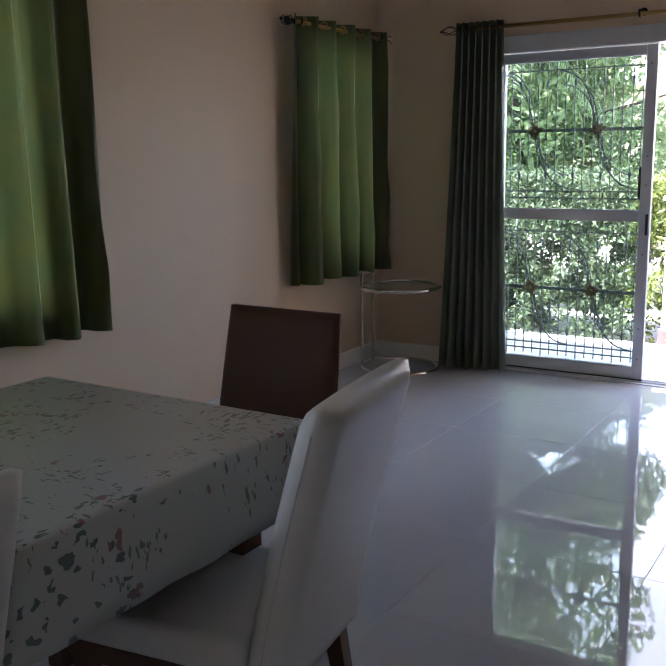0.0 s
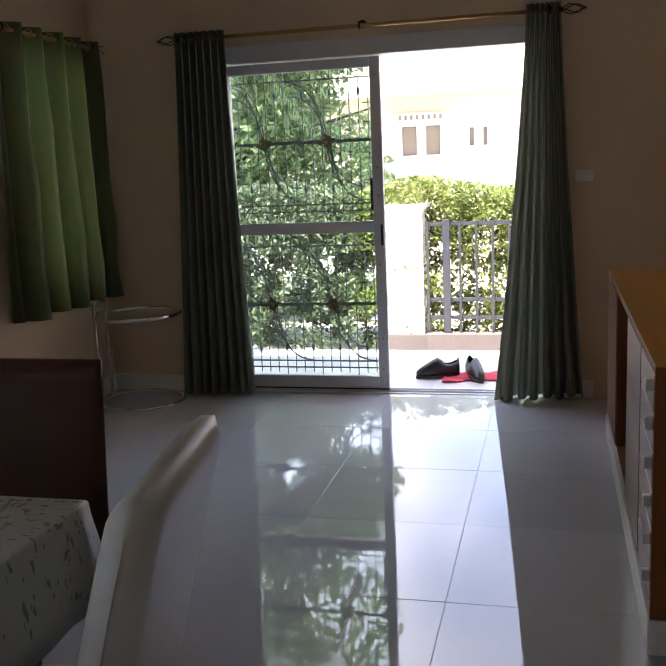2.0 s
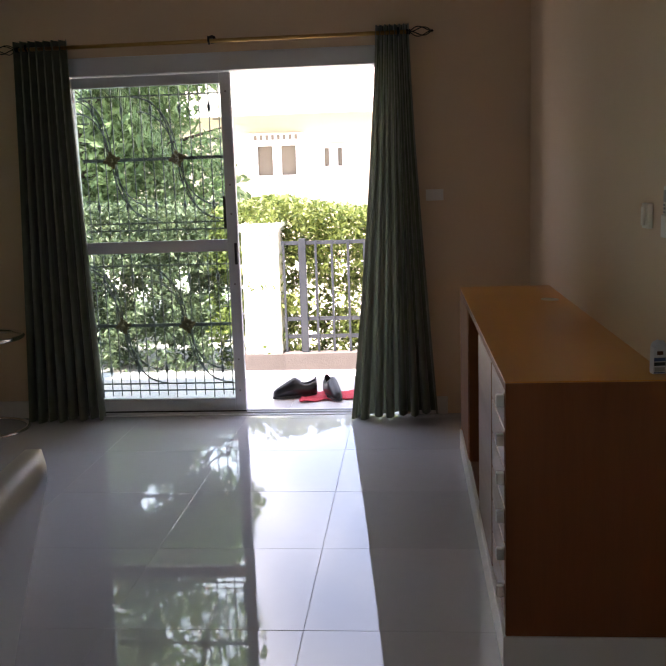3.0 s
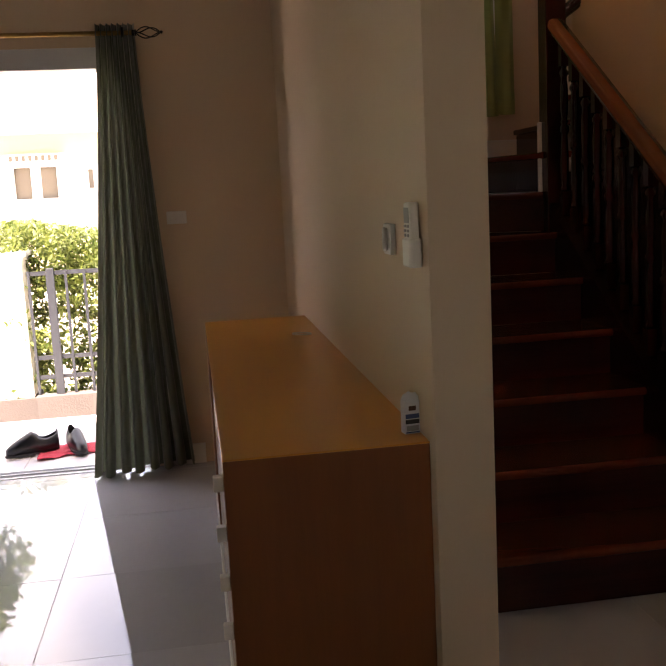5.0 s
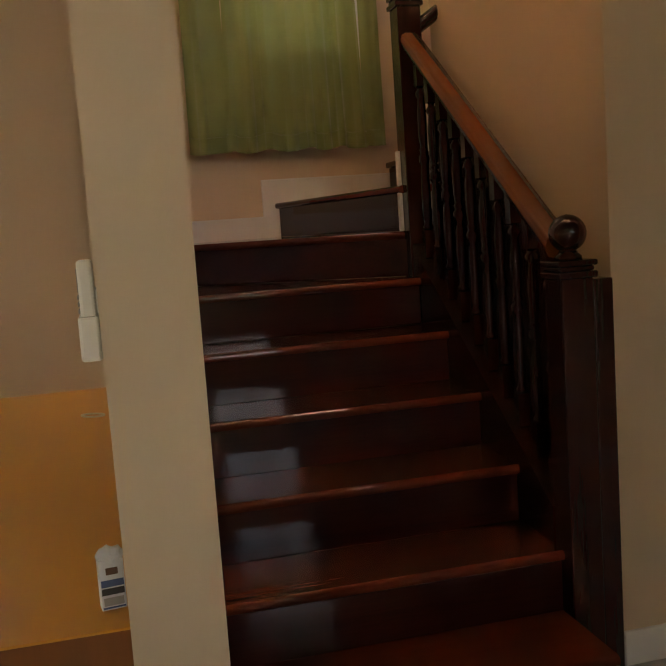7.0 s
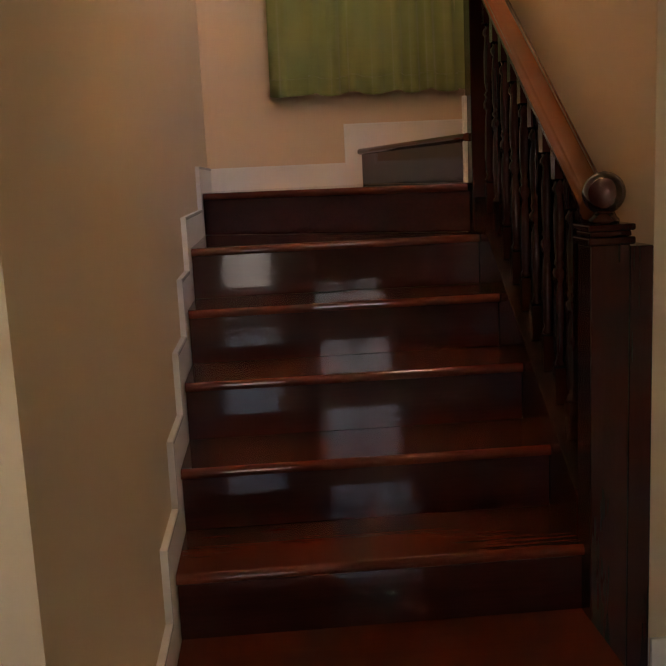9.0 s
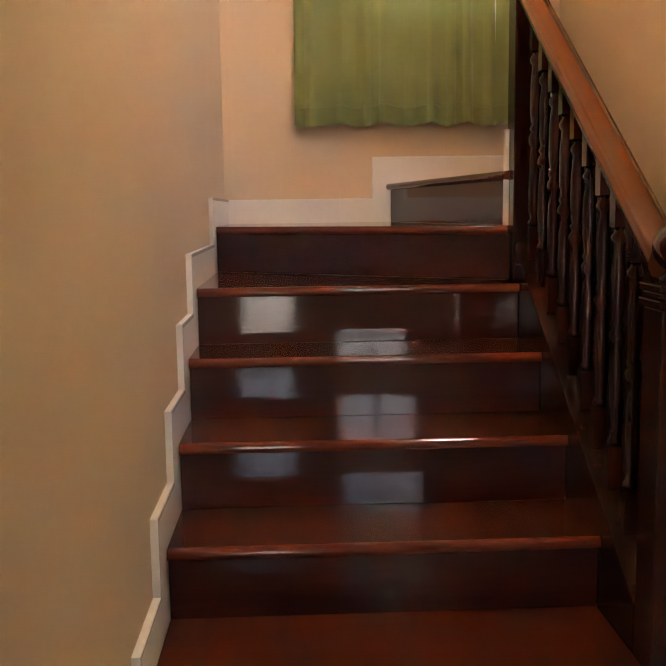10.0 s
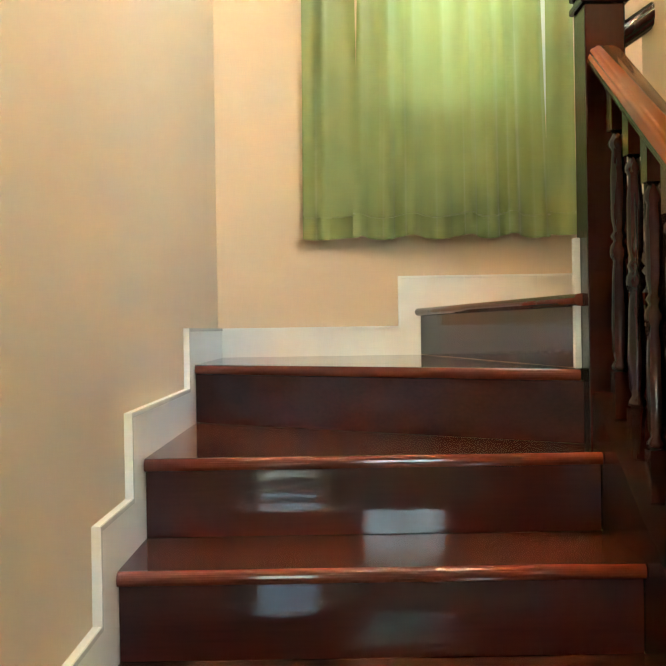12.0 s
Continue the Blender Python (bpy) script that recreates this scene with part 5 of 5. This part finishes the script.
def far_house():
    h = thing("house", pose(-1.5, 14, YARD + 0.18), "pale yellow rendered house across the street with white window frames", "house")
    wx0, wx1, wz0, wz1 = -2.24, -1.44, 1.79, 2.39
    part("wall", wall_mesh('x', -6.0, 6.5, 0.0, 0.25, 0.0, 3.09, [(wx0, wx1, wz0, wz1), (-0.85, -0.48, 1.94, 2.31), (2.0, 3.0, 1.39, 2.39)]), EXT_YELLOW, h, "pale yellow rendered front wall")
    part("body", boxes((-6.0, 6.5, 0.3, 7.0, 0.0, 3.09)), EXT_YELLOW, h)
    part("foundation", boxes((-6.05, 6.55, -0.05, 7.05, -0.18, -0.001)), EXT_WHITE, h)
    bm = bmesh.new()
    v = [bm.verts.new(p) for p in ((-6.6, -0.7, 3.09), (7.1, -0.7, 3.09), (7.1, 7.6, 3.09), (-6.6, 7.6, 3.09), (-3.0, 3.4, 4.79), (3.5, 3.4, 4.79))]
    for f in ((0, 1, 5, 4), (1, 2, 5), (2, 3, 4, 5), (3, 0, 4), (0, 3, 2, 1)):
        bm.faces.new([v[i] for i in f])
    part("roof", bm, ROOF_TILE, h, "weathered hipped tile roof")
    part("eave_board", boxes((-6.6, 7.1, -0.74, -0.701, 2.97, 3.11)), EXT_WHITE, h)
    for a, b, c, d in ((wx0, wx1, wz0, wz1), (-0.85, -0.48, 1.94, 2.31), (2.0, 3.0, 1.39, 2.39)):
        w = part("window", boxes((a - 0.08, a, -0.05, 0.1, c - 0.08, d + 0.08), (b, b + 0.08, -0.05, 0.1, c - 0.08, d + 0.08), (a, b, -0.05, 0.1, d, d + 0.08), (a, b, -0.05, 0.1, c - 0.08, c),
                                 ((a + b) / 2 - 0.09, (a + b) / 2 + 0.09, -0.03, 0.08, c, d)), EXT_WHITE, h, "white framed window")
        part("pane", boxes((a, (a + b) / 2 - 0.091, 0.04, 0.05, c, d)), DARK_GLASS, w)
        part("pane", boxes(((a + b) / 2 + 0.091, b, 0.04, 0.05, c, d)), DARK_GLASS, w)
    part("lintel", boxes((wx0 - 0.15, wx1 + 0.15, -0.12, -0.001, wz1 + 0.09, wz1 + 0.25)), EXT_WHITE, h)
    for i in range(8):
        x = wx0 - 0.08 + (wx1 - wx0 + 0.16) * (i + 0.5) / 8
        part("lintel_slot", boxes((x - 0.03, x + 0.03, -0.128, -0.1205, wz1 + 0.12, wz1 + 0.22)), DARK_GLASS, h)


far_house()


def shoe(m, label):
    """A low black leather shoe, toe towards +y."""
    s = thing("shoe", m, label, "shoe", "shoes on the porch")
    L, n = 0.28, 16
    bm = bmesh.new()
    rings = []
    for i in range(n + 1):
        v = i / n
        w = 0.040 * (0.72 + 0.28 * math.sin(math.pi * (v * 0.9 + 0.15))) * (1 if v < 0.85 else max(0.25, 1 - ((v - 0.85) / 0.15) ** 2 * 0.7))
        if i == 0:
            w *= 0.7
        hgt = 0.100 - 0.025 * math.sin(math.pi * min(1, v / 0.45)) if v < 0.45 else 0.085 * (1 - (v - 0.45) / 0.55) ** 0.8 + 0.03
        ring = []
        for k in range(11):
            a = math.pi * k / 10
            ring.append(bm.verts.new((w * math.cos(a) * (1.0 if k not in (0, 10) else 0.96), (v - 0.5) * L, 0.014 + hgt * math.sin(a) ** 0.75)))
        rings.append(ring)
    for i, (a, b) in enumerate(zip(rings, rings[1:])):
        for k in range(10):
            if i < 6 and 3 <= k <= 6:
                continue
            bm.faces.new((a[k], a[k + 1], b[k + 1], b[k])).smooth = True
    bm.faces.new(rings[0])
    bm.faces.new(rings[-1][::-1])
    up = part("upper", bm, SHOE_LEATHER, s, "black leather upper")
    so = up.modifiers.new("thick", 'SOLIDIFY')
    so.thickness, so.offset = 0.003, -1
    bm = bmesh.new()
    out = []
    for i in range(20):
        a = 2 * math.pi * i / 20
        out.append((0.043 * math.cos(a) * (1 - 0.15 * (math.sin(a) < 0)), 0.146 * math.sin(a)))
    prism(bm, out, lambda u, v, w: (u, v, w), 0.0135)
    part("sole", bm, RUBBER, s, "black rubber sole")
    part("heel_lining", boxes((-0.026, 0.026, -0.115, 0.0, 0.0145, 0.019), bevel=0.002), DARK_PLASTIC, s)
    return s


def door_mat():
    bm = bmesh.new()
    nx, ny = 24, 16
    g = [[None] * (ny + 1) for _ in range(nx + 1)]
    for i in range(nx + 1):
        for j in range(ny + 1):
            x, y = (i / nx - 0.5) * 0.36, (j / ny - 0.5) * 0.22
            wob = 0.06 * noise.noise(Vector((x * 9, y * 9, 2)))
            g[i][j] = bm.verts.new((x + wob, y + 0.07 * noise.noise(Vector((x * 8, 5, y * 8))), 0.006 + 0.022 * abs(noise.noise(Vector((x * 14, y * 14, 0))))))
    for i in range(nx):
        for j in range(ny):
            bm.faces.new((g[i][j], g[i + 1][j], g[i + 1][j + 1], g[i][j + 1])).smooth = True
    ob = single("doormat", bm, RED_CLOTH, "crumpled red cloth mat on the porch under black shoes", "mat", at=pose(-1.17, 0.56, -0.040, 0, 0, 12))
    so = ob.modifiers.new("thick", 'SOLIDIFY')
    so.thickness, so.offset = 0.005, 0
    return ob


door_mat()
shoe(pose(-1.38, 0.56, -0.028, 0, 0, 115), "black leather slip-on shoe on the red mat")
shoe(pose(-1.14, 0.55, -0.026, 0, 0, 200), "black leather slip-on shoe turned towards the house door")


# ---- floor tiles, one by one ----
def tiles(floor_ob, x0, x1, y0, y1, ox, oy, size, gap, top, thick, mat):
    """Whole and cut tiles over a rectangle on a grid through (ox, oy)."""
    made, rng, tilt = {}, random.Random(12), 0.0011
    i0, i1 = math.floor((x0 - ox) / size), math.ceil((x1 - ox) / size)
    j0, j1 = math.floor((y0 - oy) / size), math.ceil((y1 - oy) / size)
    for i in range(i0, i1):
        for j in range(j0, j1):
            a0, a1 = max(x0, ox + i * size + gap / 2), min(x1, ox + (i + 1) * size - gap / 2)
            b0, b1 = max(y0, oy + j * size + gap / 2), min(y1, oy + (j + 1) * size - gap / 2)
            if a1 - a0 < 0.01 or b1 - b0 < 0.01:
                continue
            key = (round(a1 - a0, 3), round(b1 - b0, 3))
            if key not in made:
                w, d = key[0] / 2, key[1] / 2
                bm = boxes((-w, w, -d, d, -thick, 0))
                rim = [e for e in bm.edges if all(v.co.z > -1e-6 for v in e.verts)]
                bmesh.ops.bevel(bm, geom=rim, offset=0.0007, segments=1, affect='EDGES')
                made[key] = mesh_of("tile", bm, mat)
            t = new("tile", made[key])
            t.location = ((a0 + a1) / 2, (b0 + b1) / 2, top)
            t.rotation_euler = (rng.uniform(-tilt, tilt), rng.uniform(-tilt, tilt), 0)
            t.parent = floor_ob


FLOOR = bpy.data.objects["floor"]
tiles(FLOOR, WEST + 0.002, 0.0, SOUTH + 0.002, 0.0, -0.98, -1.88, 0.60, 0.0014, 0.0, 0.0035, FLOOR_TILE)
tiles(FLOOR, 0.0, 3.0, SOUTH + 0.002, -1.67, -0.98, -1.88, 0.60, 0.0014, 0.0, 0.0035, FLOOR_TILE)
tiles(bpy.data.objects["porch"], -4.2, 0.8, 0.16, 1.40, -0.98, 0.16, 0.40, 0.004, -0.036, 0.0045, PORCH_TILE)
